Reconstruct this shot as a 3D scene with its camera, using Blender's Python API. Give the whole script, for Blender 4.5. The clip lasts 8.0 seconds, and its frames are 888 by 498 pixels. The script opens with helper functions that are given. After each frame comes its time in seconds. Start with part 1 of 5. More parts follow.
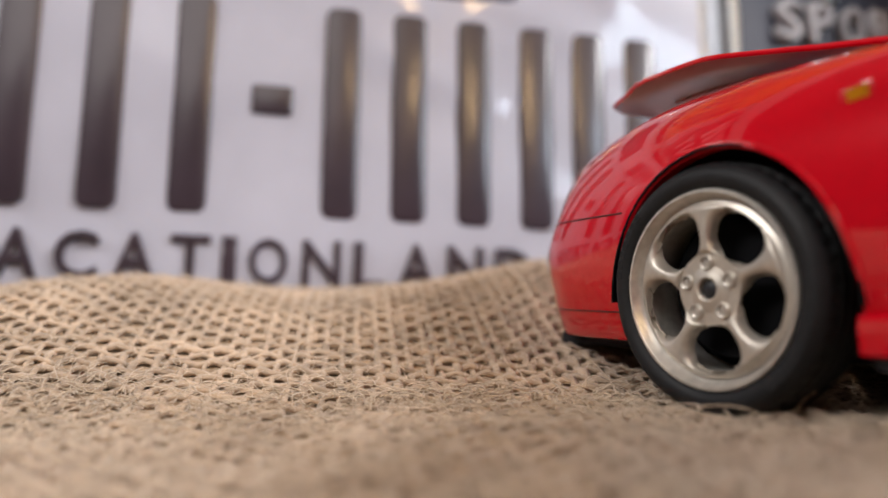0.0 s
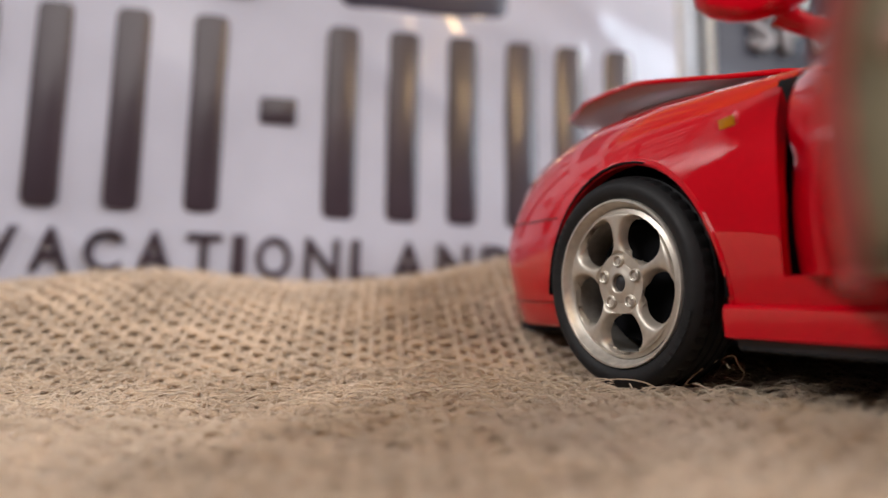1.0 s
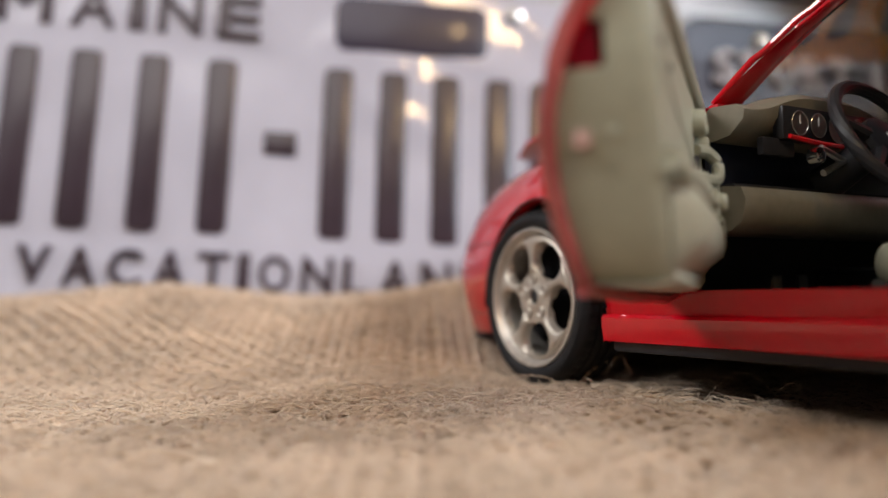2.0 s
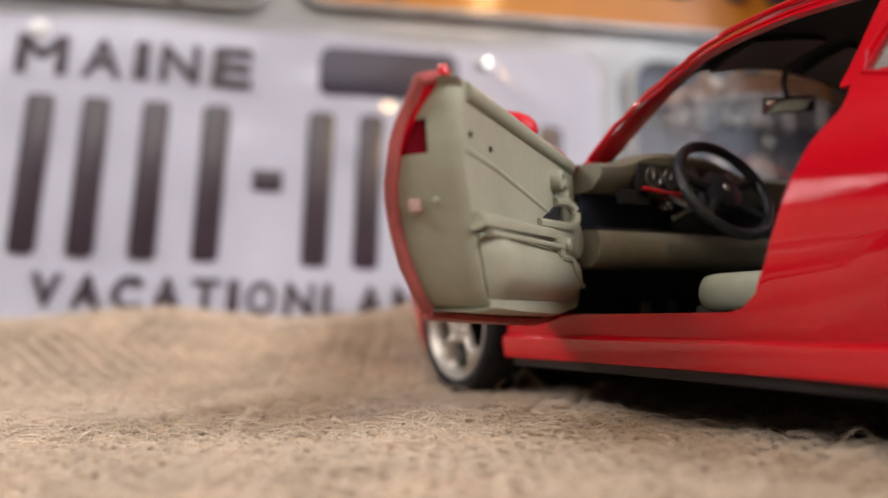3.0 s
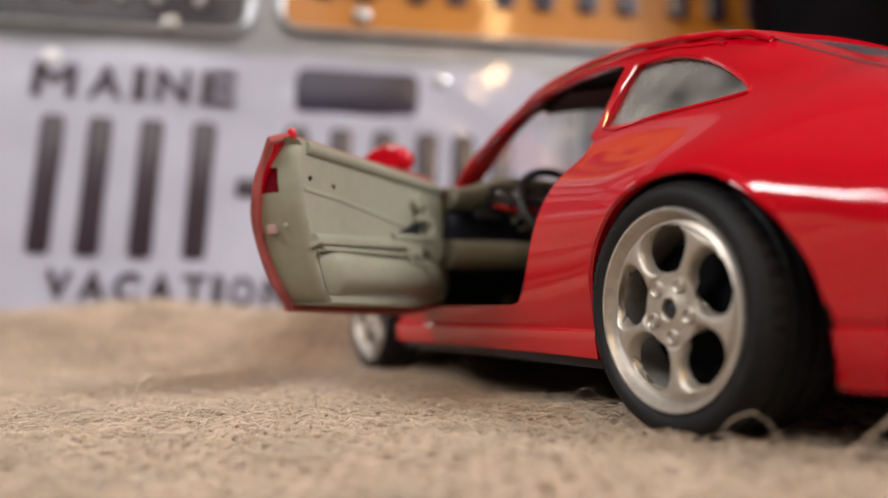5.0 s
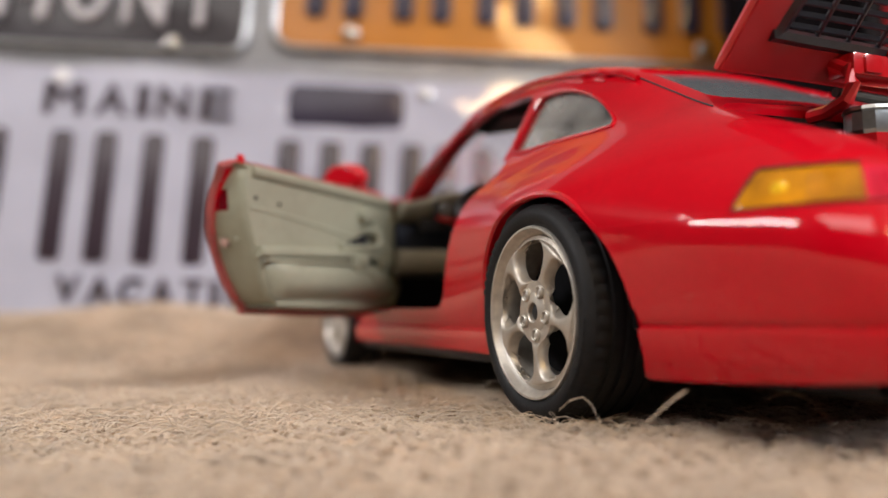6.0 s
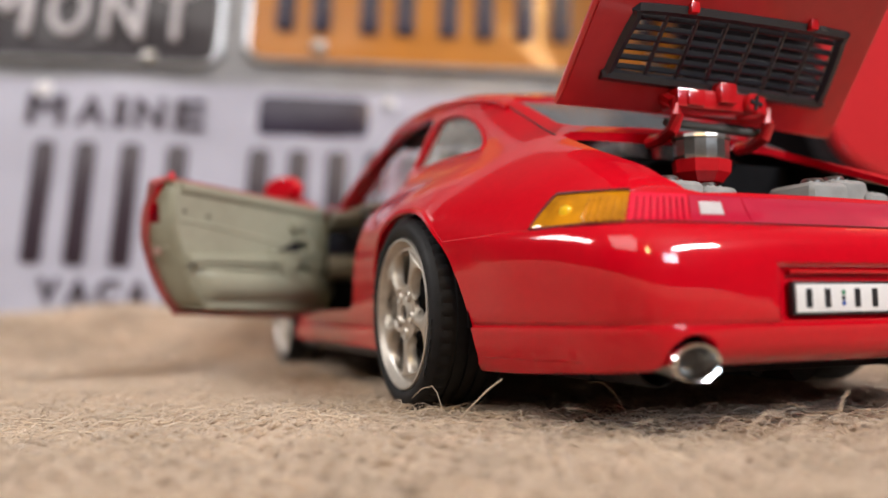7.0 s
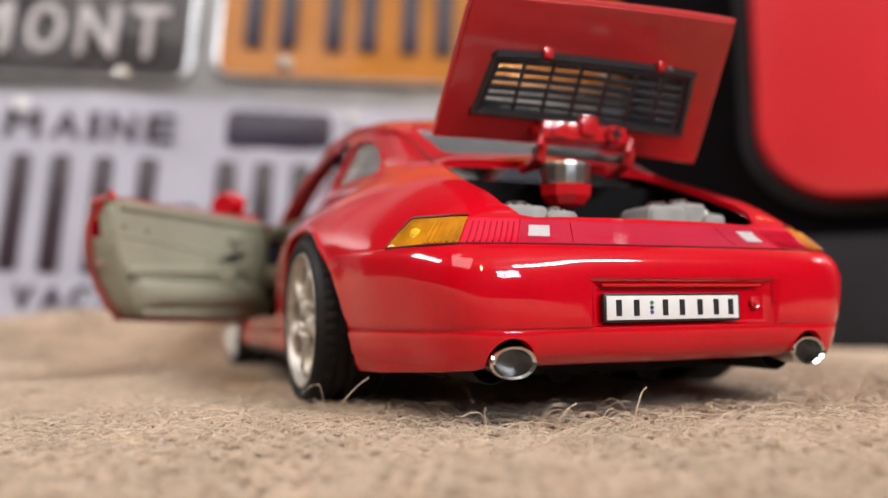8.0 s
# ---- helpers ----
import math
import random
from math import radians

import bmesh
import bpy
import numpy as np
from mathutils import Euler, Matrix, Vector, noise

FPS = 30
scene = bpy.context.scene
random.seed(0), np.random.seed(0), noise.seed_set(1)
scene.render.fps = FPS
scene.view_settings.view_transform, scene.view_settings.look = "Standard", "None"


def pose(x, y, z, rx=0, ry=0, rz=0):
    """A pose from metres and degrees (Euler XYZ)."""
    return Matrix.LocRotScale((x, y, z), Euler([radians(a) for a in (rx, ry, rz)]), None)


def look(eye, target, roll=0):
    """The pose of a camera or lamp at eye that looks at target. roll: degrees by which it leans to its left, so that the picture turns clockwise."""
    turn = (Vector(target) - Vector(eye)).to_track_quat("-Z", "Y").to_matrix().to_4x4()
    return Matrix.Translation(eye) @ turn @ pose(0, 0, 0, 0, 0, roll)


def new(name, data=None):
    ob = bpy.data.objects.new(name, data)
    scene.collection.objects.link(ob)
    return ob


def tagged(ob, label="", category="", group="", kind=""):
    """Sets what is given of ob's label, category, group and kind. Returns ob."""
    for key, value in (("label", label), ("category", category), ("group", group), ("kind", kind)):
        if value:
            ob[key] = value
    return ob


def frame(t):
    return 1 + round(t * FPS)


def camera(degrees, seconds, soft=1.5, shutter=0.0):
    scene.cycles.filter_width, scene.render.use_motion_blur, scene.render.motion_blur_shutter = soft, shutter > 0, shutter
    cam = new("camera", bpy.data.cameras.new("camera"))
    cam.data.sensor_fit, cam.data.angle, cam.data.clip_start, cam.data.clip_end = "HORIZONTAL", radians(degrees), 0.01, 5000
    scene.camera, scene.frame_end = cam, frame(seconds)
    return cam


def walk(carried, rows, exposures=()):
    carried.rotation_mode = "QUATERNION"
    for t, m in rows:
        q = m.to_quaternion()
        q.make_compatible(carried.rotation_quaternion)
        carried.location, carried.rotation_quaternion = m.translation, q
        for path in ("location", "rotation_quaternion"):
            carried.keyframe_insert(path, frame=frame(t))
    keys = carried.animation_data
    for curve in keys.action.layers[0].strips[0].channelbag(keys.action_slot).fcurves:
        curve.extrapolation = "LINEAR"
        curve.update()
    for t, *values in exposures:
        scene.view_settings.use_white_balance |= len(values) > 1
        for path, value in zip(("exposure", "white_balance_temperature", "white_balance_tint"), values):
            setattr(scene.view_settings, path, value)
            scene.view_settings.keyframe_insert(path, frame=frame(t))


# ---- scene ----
cam = camera(59.4, 8.0)
CAR = 1.0 / 18.0        # the car is a 1:18 model
UNIT = CAR              # one unit of the plan, in metres
PATH = [
    (0, (-2.563, -0.477, 0.343), (-2.593, 1.521, 0.435), -1.13),
    (0.5, (-2.478, -0.652, 0.343), (-2.544, 1.345, 0.423), -1.16),
    (1, (-2.345, -0.855, 0.341), (-2.446, 1.141, 0.418), -1.01),
    (2.5, (-1.837, -1.576, 0.331), (-2.047, 0.407, 0.479), -0.72),
    (3, (-1.633, -1.788, 0.335), (-1.863, 0.191, 0.507), -0.76),
    (3.5, (-1.430, -1.966, 0.339), (-1.663, 0.011, 0.523), -0.86),
    (4, (-1.250, -2.120, 0.342), (-1.494, -0.143, 0.521), -0.83),
    (5.5, (-0.776, -2.553, 0.331), (-1.135, -0.591, 0.471), -0.81),
    (6, (-0.549, -2.695, 0.333), (-0.932, -0.738, 0.486), -0.82),
    (6.5, (-0.329, -2.810, 0.331), (-0.722, -0.855, 0.487), -0.83),
    (7, (-0.090, -2.942, 0.333), (-0.490, -0.989, 0.486), -0.88),
    (7.5, (0.143, -3.046, 0.337), (-0.261, -1.093, 0.492), -0.90),
    (8, (0.349, -3.183, 0.338), (-0.049, -1.230, 0.502), -0.85),
]
walk(cam, [(t, look([c * UNIT for c in eye], [c * UNIT for c in target], roll)) for t, eye, target, roll in PATH],
     [(0, -0.08), (1, -0.14), (2.5, 0.04), (3.2, 0.06), (4, -0.02), (5.5, -0.08), (6.5, -0.04), (8, 0.04)])
cam.data.dof.use_dof = True
cam.data.dof.focus_distance = 2.2 * UNIT
cam.data.dof.aperture_fstop = 8.5

from mathutils.bvhtree import BVHTree

# ---- light ----
world = bpy.data.worlds.new("room_daylight")
scene.world = world
world.use_nodes = True
wn = world.node_tree.nodes
sky = wn.new("ShaderNodeTexSky")
sky.sky_type = "NISHITA"
sky.sun_disc = False
sky.sun_elevation = radians(35)
sky.sun_rotation = radians(120)
world.node_tree.links.new(sky.outputs[0], wn["Background"].inputs["Color"])
wn["Background"].inputs["Strength"].default_value = 0.12


def area_lamp(name, eye, target, size_x, size_y, watts, colour):
    data = bpy.data.lights.new(name, "AREA")
    data.shape, data.size, data.size_y = "RECTANGLE", size_x, size_y
    data.energy, data.color = watts, colour
    ob = new(name, data)
    ob.matrix_world = look(eye, target)
    return ob


# Daylight at the window, and four unseen lamps added to brighten car, cloth and plates.
area_lamp("window_daylight", (2.80, -2.76, 1.65), (0.0, 0.0, 0.1), 1.0, 0.9, 54, (0.74, 0.86, 1.0))
area_lamp("added_lamp", (-1.48, -0.60, 1.25), (-0.05, -0.02, 0), 1.00, 0.34, 25, (1.0, 0.97, 0.97))
area_lamp("added_lamp", (2.30, -1.00, 1.90), (0.0, 0.0, 0), 1.10, 0.26, 78, (1.0, 0.96, 0.97))
# Added broad soft panel, a fill from the south.
area_lamp("added_lamp", (-0.35, -1.50, 1.80), (-0.03, 0.0, 0), 1.20, 1.20, 15, (1.0, 0.95, 0.91))
# Gold lamp, set where it gives the plates their gold reflections.
area_lamp("added_lamp", (1.02, -2.40, 2.00), (0.0, 0.2, 0.1), 0.12, 0.55, 16, (1.0, 0.66, 0.30))


# ---- materials ----
def material(name, base, rough=0.5, metal=0.0, coat=0.0, coat_ior=1.5, spec=0.5, grain=0.0, grain_size=400.0, bump=0.0, bump_size=600.0,
             second=None, spread=0.5, transmission=0.0, ior=1.45, alpha=1.0, sheen=0.0, rough_var=0.0, coat_rough=0.06):
    m = bpy.data.materials.new(name)
    m.use_nodes = True
    nt = m.node_tree
    b = nt.nodes["Principled BSDF"]
    b.inputs["Base Color"].default_value = (*base, 1)
    b.inputs["Roughness"].default_value = rough
    b.inputs["Metallic"].default_value = metal
    b.inputs["Coat Weight"].default_value = coat
    b.inputs["Coat IOR"].default_value = coat_ior
    b.inputs["Specular IOR Level"].default_value = spec
    b.inputs["Coat Roughness"].default_value = coat_rough
    b.inputs["IOR"].default_value = ior
    b.inputs["Transmission Weight"].default_value = transmission
    b.inputs["Alpha"].default_value = alpha
    b.inputs["Sheen Weight"].default_value = sheen
    coords = nt.nodes.new("ShaderNodeTexCoord")
    if grain > 0:
        n1 = nt.nodes.new("ShaderNodeTexNoise")
        n1.inputs["Scale"].default_value = grain_size
        n1.inputs["Detail"].default_value = 6
        n2 = nt.nodes.new("ShaderNodeTexNoise")
        n2.inputs["Scale"].default_value = grain_size / 9
        n2.inputs["Detail"].default_value = 4
        both = nt.nodes.new("ShaderNodeMath")
        both.operation = "MULTIPLY_ADD"
        both.inputs[1].default_value = spread
        half = nt.nodes.new("ShaderNodeMath")
        half.operation = "MULTIPLY"
        half.inputs[1].default_value = 1 - spread
        mix = nt.nodes.new("ShaderNodeMix")
        mix.data_type = "RGBA"
        dark = second or tuple(max(0.0, c * (1 - grain)) for c in base)
        mix.inputs[6].default_value = (*dark, 1)
        mix.inputs[7].default_value = (*(min(1.0, c * (1 + 0.4 * grain)) for c in base), 1)
        for n in (n1, n2):
            nt.links.new(coords.outputs["Object"], n.inputs["Vector"])
        nt.links.new(n2.outputs["Fac"], half.inputs[0])
        nt.links.new(n1.outputs["Fac"], both.inputs[0])
        nt.links.new(half.outputs[0], both.inputs[2])
        ramp = nt.nodes.new("ShaderNodeMapRange")
        ramp.inputs["From Min"].default_value, ramp.inputs["From Max"].default_value = 0.32, 0.68
        nt.links.new(both.outputs[0], ramp.inputs["Value"])
        nt.links.new(ramp.outputs[0], mix.inputs[0])
        nt.links.new(mix.outputs[2], b.inputs["Base Color"])
        if rough_var > 0:
            rr = nt.nodes.new("ShaderNodeMapRange")
            rr.inputs["From Min"].default_value, rr.inputs["From Max"].default_value = 0.3, 0.7
            rr.inputs["To Min"].default_value = max(0.0, rough - rough_var)
            rr.inputs["To Max"].default_value = min(1.0, rough + rough_var)
            nt.links.new(n2.outputs["Fac"], rr.inputs["Value"])
            nt.links.new(rr.outputs[0], b.inputs["Roughness"])
    if bump > 0:
        n3 = nt.nodes.new("ShaderNodeTexNoise")
        n3.inputs["Scale"].default_value = bump_size
        n3.inputs["Detail"].default_value = 3
        bm_node = nt.nodes.new("ShaderNodeBump")
        bm_node.inputs["Strength"].default_value = bump
        bm_node.inputs["Distance"].default_value = 0.0005
        nt.links.new(coords.outputs["Object"], n3.inputs["Vector"])
        nt.links.new(n3.outputs["Fac"], bm_node.inputs["Height"])
        nt.links.new(bm_node.outputs[0], b.inputs["Normal"])
    return m


RED = material("red_lacquer", (0.56, 0.0006, 0.010), rough=0.30, coat=1.0, coat_ior=1.62, spec=0.05, grain=0.10, grain_size=900, bump=0.010, bump_size=200, coat_rough=0.02)
LID_RED = material("lid_red_lacquer", (0.60, 0.036, 0.042), rough=0.34, coat=1.0, spec=0.35, grain=0.15, grain_size=260, bump=0.02, bump_size=220)
SEAM_RED = material("dark_red_joint", (0.10, 0.002, 0.003), rough=0.5, grain=0.2, grain_size=500)
DULL_LETTER = material("dull_plate_letter", (0.34, 0.32, 0.33), rough=0.4, grain=0.2, grain_size=120)
RED_RAW = material("red_moulding", (0.60, 0.008, 0.014), rough=0.28, coat=1.0, spec=0.3, grain=0.15, grain_size=700, bump=0.04, bump_size=500)
CREAM = material("grey_green_plastic", (0.318, 0.316, 0.235), rough=0.42, grain=0.12, grain_size=500, bump=0.03, bump_size=1500, rough_var=0.08)
BLACK = material("black_plastic", (0.017, 0.017, 0.020), rough=0.45, grain=0.4, grain_size=600, bump=0.05, bump_size=1500)
MATT = material("matt_black_plastic", (0.018, 0.017, 0.020), rough=0.75, spec=0.3, grain=0.4, grain_size=400, bump=0.06, bump_size=900)
# Blacker than MATT: shade in wheel recesses and engine bay, put into the colour.
SHADE_BLACK = material("shade_black", (0.005, 0.005, 0.006), rough=0.8, spec=0.1, grain=0.4, grain_size=300)
SLATE = material("glossy_slate_plastic", (0.030, 0.034, 0.044), rough=0.28, spec=0.6, grain=0.3, grain_size=500, bump=0.04, bump_size=900)
GREY = material("dark_grey_plastic", (0.06, 0.06, 0.055), rough=0.5, grain=0.25, grain_size=500, bump=0.04, bump_size=1200)
DASH = material("olive_grey_plastic", (0.22, 0.20, 0.15), rough=0.5, grain=0.2, grain_size=500, bump=0.04, bump_size=1200)
RUBBER = material("tyre_rubber", (0.011, 0.011, 0.012), rough=0.60, spec=0.35, grain=0.45, grain_size=700, bump=0.12, bump_size=1800, rough_var=0.1)
SILVER = material("silver_painted_alloy", (0.58, 0.53, 0.46), rough=0.43, metal=0.7, grain=0.18, grain_size=900, bump=0.03, bump_size=2500, rough_var=0.08)
SILVER_EDGE = material("worn_silver_lip", (0.66, 0.62, 0.56), rough=0.40, metal=0.65, grain=0.3, grain_size=700, bump=0.05, bump_size=2000)
CHROME = material("chrome", (0.85, 0.84, 0.82), rough=0.10, metal=1.0, grain=0.1, grain_size=800, bump=0.03, bump_size=900)
STEEL = material("bare_steel", (0.50, 0.49, 0.47), rough=0.28, metal=1.0, grain=0.25, grain_size=900, bump=0.04, bump_size=900)
AMBER = material("amber_lens", (0.86, 0.31, 0.006), rough=0.10, coat=0.8, grain=0.75, grain_size=190, transmission=0.12)
RED_LENS = material("red_lens", (0.74, 0.012, 0.045), rough=0.14, coat=0.8, grain=0.15, grain_size=300)
RIB_RED = material("dark_red_rib", (0.46, 0.005, 0.026), rough=0.2, coat=0.6, grain=0.2, grain_size=300)
PINK_LENS = material("deep_red_lens", (0.50, 0.012, 0.045), rough=0.10, coat=1.0, grain=0.12, grain_size=200)
REFLECTOR = material("pale_reflector", (0.55, 0.52, 0.52), rough=0.25, coat=0.5, grain=0.15, grain_size=900)
WHITE = material("white_enamel", (0.74, 0.73, 0.72), rough=0.35, grain=0.08, grain_size=400)
INK = material("black_ink", (0.015, 0.015, 0.017), rough=0.4, grain=0.3, grain_size=400)
PLATE_WHITE = material("worn_white_plate_paint", (0.435, 0.432, 0.505), rough=0.36, spec=0.3, coat=0.50, grain=0.10, grain_size=60, bump=0.10, bump_size=22, rough_var=0.12)
PLATE_NAVY = material("navy_plate_paint", (0.032, 0.024, 0.046), rough=0.36, coat=0.15, grain=0.3, grain_size=60, bump=0.10, bump_size=22)
PLATE_BLUE = material("dark_blue_plate_paint", (0.036, 0.038, 0.060), rough=0.42, coat=0.12, spec=0.25, grain=0.3, grain_size=50, bump=0.10, bump_size=22)
PLATE_BLACK = material("black_plate_paint", (0.030, 0.024, 0.028), rough=0.35, coat=0.3, grain=0.3, grain_size=60, bump=0.10, bump_size=22)
PLATE_YELLOW = material("yellow_plate_paint", (0.44, 0.155, 0.010), rough=0.36, coat=0.25, grain=0.2, grain_size=45, bump=0.12, bump_size=22)
PLATE_INK = material("aubergine_plate_ink", (0.040, 0.026, 0.036), rough=0.33, coat=0.35, coat_rough=0.16, grain=0.3, grain_size=80, bump=0.08, bump_size=25)
PLATE_EDGE = material("galvanised_edge", (0.42, 0.425, 0.43), rough=0.45, metal=0.9, grain=0.3, grain_size=120, bump=0.10, bump_size=60)
PALE_LETTER = material("cream_plate_letter", (0.50, 0.47, 0.48), rough=0.35, grain=0.2, grain_size=120)
BOARD = material("dull_grey_board", (0.30, 0.30, 0.31), rough=0.4, metal=0.3, grain=0.4, grain_size=40, bump=0.1, bump_size=80)
JUTE = material("jute_thread", (0.555, 0.41, 0.285), rough=0.85, grain=0.55, grain_size=420, bump=0.5, bump_size=2500, sheen=0.25)
JUTE_BED = material("jute_bed", (0.505, 0.37, 0.247), rough=0.95, grain=0.5, grain_size=500, bump=0.5, bump_size=2000)
FIBRE = material("jute_fibre", (0.68, 0.535, 0.385), rough=0.7, grain=0.3, grain_size=500, sheen=0.3)
CLEAR = material("clear_plastic", (0.9, 0.92, 0.92), rough=0.05, transmission=1.0, ior=1.2, alpha=0.25)
SMOKE = material("milky_clear_plastic", (0.52, 0.51, 0.48), rough=0.12, grain=0.9, grain_size=110, alpha=0.46)
DUSK = material("smoked_clear_plastic", (0.16, 0.175, 0.19), rough=0.14, grain=0.3, grain_size=70, alpha=0.72)
CORAL = material("coral_red_enamel", (0.66, 0.026, 0.034), rough=0.34, coat=0.8, grain=0.08, grain_size=30)
WALL_PAINT = material("brown_grey_wall_paint", (0.075, 0.068, 0.066), rough=0.8, grain=0.08, grain_size=4, bump=0.1, bump_size=120)
CEIL_PAINT = material("pale_grey_ceiling_paint", (0.42, 0.41, 0.40), rough=0.85, grain=0.05, grain_size=5)
TABLE_WOOD = material("brown_table_wood", (0.16, 0.09, 0.05), rough=0.45, grain=0.5, grain_size=18, bump=0.1, bump_size=90)
FLOOR_WOOD = material("oak_floor_wood", (0.24, 0.15, 0.085), rough=0.5, grain=0.4, grain_size=8)


# ---- building helpers ----
def thing(name, label, category, m=None, group="", kind=""):
    ob = new(name)
    ob.empty_display_size = 0.01
    if m is not None:
        ob.matrix_world = m
    return tagged(ob, label, category, group, kind)


def shade(mesh, angle=35):
    mesh.polygons.foreach_set("use_smooth", [True] * len(mesh.polygons))
    mesh.set_sharp_from_angle(angle=radians(angle))


def part(name, bm, mat, parent, label="", scale=CAR, angle=35, kind=""):
    """One mesh object under a thing or a part, with its points scaled to metres."""
    mesh = bpy.data.meshes.new(name)
    bmesh.ops.scale(bm, vec=(scale, scale, scale), verts=bm.verts)
    bm.to_mesh(mesh)
    bm.free()
    shade(mesh, angle)
    mesh.materials.append(mat)
    ob = new(name, mesh)
    ob.parent = parent
    return tagged(ob, label, "", "", kind)


def mesh_part(name, mesh, mat, parent, label=""):
    mesh.materials.clear()
    mesh.materials.append(mat)
    ob = new(name, mesh)
    ob.parent = parent
    return tagged(ob, label)


def recalc(bm):
    bmesh.ops.recalc_face_normals(bm, faces=bm.faces)
    return bm


def box(x0, x1, y0, y1, z0, z1, bevel=0.0, seg=2, bm=None):
    bm2 = bmesh.new()
    bmesh.ops.create_cube(bm2, size=1.0)
    for v in bm2.verts:
        v.co = Vector(((x0 + x1) / 2 + v.co.x * (x1 - x0), (y0 + y1) / 2 + v.co.y * (y1 - y0), (z0 + z1) / 2 + v.co.z * (z1 - z0)))
    if bevel > 0:
        bmesh.ops.bevel(bm2, geom=bm2.edges[:], offset=bevel, segments=seg, profile=0.6, affect="EDGES")
    return merge(bm, bm2)


def merge(bm, other, m=None):
    """Adds other to bm, placed by m."""
    if m is not None:
        bmesh.ops.transform(other, matrix=m, verts=other.verts)
    if bm is None:
        return other
    tmp = bpy.data.meshes.new("tmp")
    other.to_mesh(tmp)
    other.free()
    bm.from_mesh(tmp)
    bpy.data.meshes.remove(tmp)
    return bm


def moved(bm, m):
    bmesh.ops.transform(bm, matrix=m, verts=bm.verts)
    return bm


def prism(points, axis, lo, hi, bevel=0.0):
    """A closed outline, given in the two other axes, drawn out along axis from lo to hi."""
    bm = bmesh.new()

    def at(p, q):
        return {"x": (q, p[0], p[1]), "y": (p[0], q, p[1]), "z": (p[0], p[1], q)}[axis]

    a = [bm.verts.new(at(p, lo)) for p in points]
    b = [bm.verts.new(at(p, hi)) for p in points]
    bm.faces.new(a)
    bm.faces.new(b[::-1])
    n = len(points)
    for i in range(n):
        bm.faces.new((a[i], b[i], b[(i + 1) % n], a[(i + 1) % n]))
    recalc(bm)
    if bevel > 0:
        rim = [e for e in bm.edges if all(abs(v.co["xyz".index(axis)] - hi) < 1e-6 for v in e.verts)
               or all(abs(v.co["xyz".index(axis)] - lo) < 1e-6 for v in e.verts)]
        bmesh.ops.bevel(bm, geom=rim, offset=bevel, segments=2, profile=0.6, affect="EDGES")
    return bm


def spline(points, steps=6, closed=False):
    """Catmull-Rom through points of any dimension."""
    pts = [np.array(p, float) for p in points]
    n, out = len(pts), []
    for i in range(n if closed else n - 1):
        if closed:
            p0, p1, p2, p3 = pts[i - 1], pts[i], pts[(i + 1) % n], pts[(i + 2) % n]
        else:
            p1, p2 = pts[i], pts[i + 1]
            p0 = pts[i - 1] if i else 2 * p1 - p2
            p3 = pts[i + 2] if i + 2 < n else 2 * p2 - p1
        for s in range(steps):
            t = s / steps
            out.append(0.5 * (2 * p1 + (p2 - p0) * t + (2 * p0 - 5 * p1 + 4 * p2 - p3) * t * t + (3 * p1 - p0 - 3 * p2 + p3) * t ** 3))
    if not closed:
        out.append(pts[-1])
    return out


def lathe(profile, segments=64, axis="y", bm=None):
    """Turns (radius, along) points round an axis; the profile runs from end to end."""
    bm2 = bmesh.new()
    rings = []
    for r, h in profile:
        ring = []
        for k in range(segments):
            a = 2 * math.pi * k / segments
            c, s = r * math.cos(a), r * math.sin(a)
            ring.append(bm2.verts.new({"y": (c, h, s), "x": (h, c, s), "z": (c, s, h)}[axis]))
        rings.append(ring)
    for one, two in zip(rings, rings[1:]):
        for k in range(segments):
            bm2.faces.new((one[k], one[(k + 1) % segments], two[(k + 1) % segments], two[k]))
    for ring, (r, h) in ((rings[0], profile[0]), (rings[-1], profile[-1])):
        bm2.faces.new(ring)
    recalc(bm2)
    return merge(bm, bm2)


def tube(points, radius, sides=6, bm=None, closed=False):
    """A round bar along points; radius is a number or one for each point."""
    bm2 = bmesh.new()
    pts = [Vector(p) for p in points]
    rings, up = [], Vector((0.13, 0.27, 0.95))
    for i, p in enumerate(pts):
        if closed:
            d = pts[(i + 1) % len(pts)] - pts[i - 1]
        else:
            d = pts[min(i + 1, len(pts) - 1)] - pts[max(i - 1, 0)]
        d.normalize()
        side = d.cross(up)
        if side.length < 1e-3:
            side = d.cross(Vector((1, 0, 0)))
        side.normalize()
        high = side.cross(d)
        r = radius[i] if isinstance(radius, (list, tuple)) else radius
        rings.append([bm2.verts.new(p + r * (math.cos(2 * math.pi * k / sides) * side + math.sin(2 * math.pi * k / sides) * high)) for k in range(sides)])
    pairs = list(zip(rings, rings[1:])) + ([(rings[-1], rings[0])] if closed else [])
    for one, two in pairs:
        for k in range(sides):
            bm2.faces.new((one[k], one[(k + 1) % sides], two[(k + 1) % sides], two[k]))
    if not closed:
        bm2.faces.new(rings[0])
        bm2.faces.new(rings[-1])
    recalc(bm2)
    return merge(bm, bm2)


def grid_sheet(rows, bm=None):
    """A sheet through rows of points."""
    bm2 = bmesh.new()
    vs = [[bm2.verts.new(p) for p in row] for row in rows]
    for one, two in zip(vs, vs[1:]):
        for k in range(len(one) - 1):
            bm2.faces.new((one[k], one[k + 1], two[k + 1], two[k]))
    return merge(bm, bm2)


def thick(bm, depth):
    """Gives a sheet thickness, inwards of its normals."""
    bmesh.ops.solidify(bm, geom=bm.faces[:], thickness=depth)
    return recalc(bm)


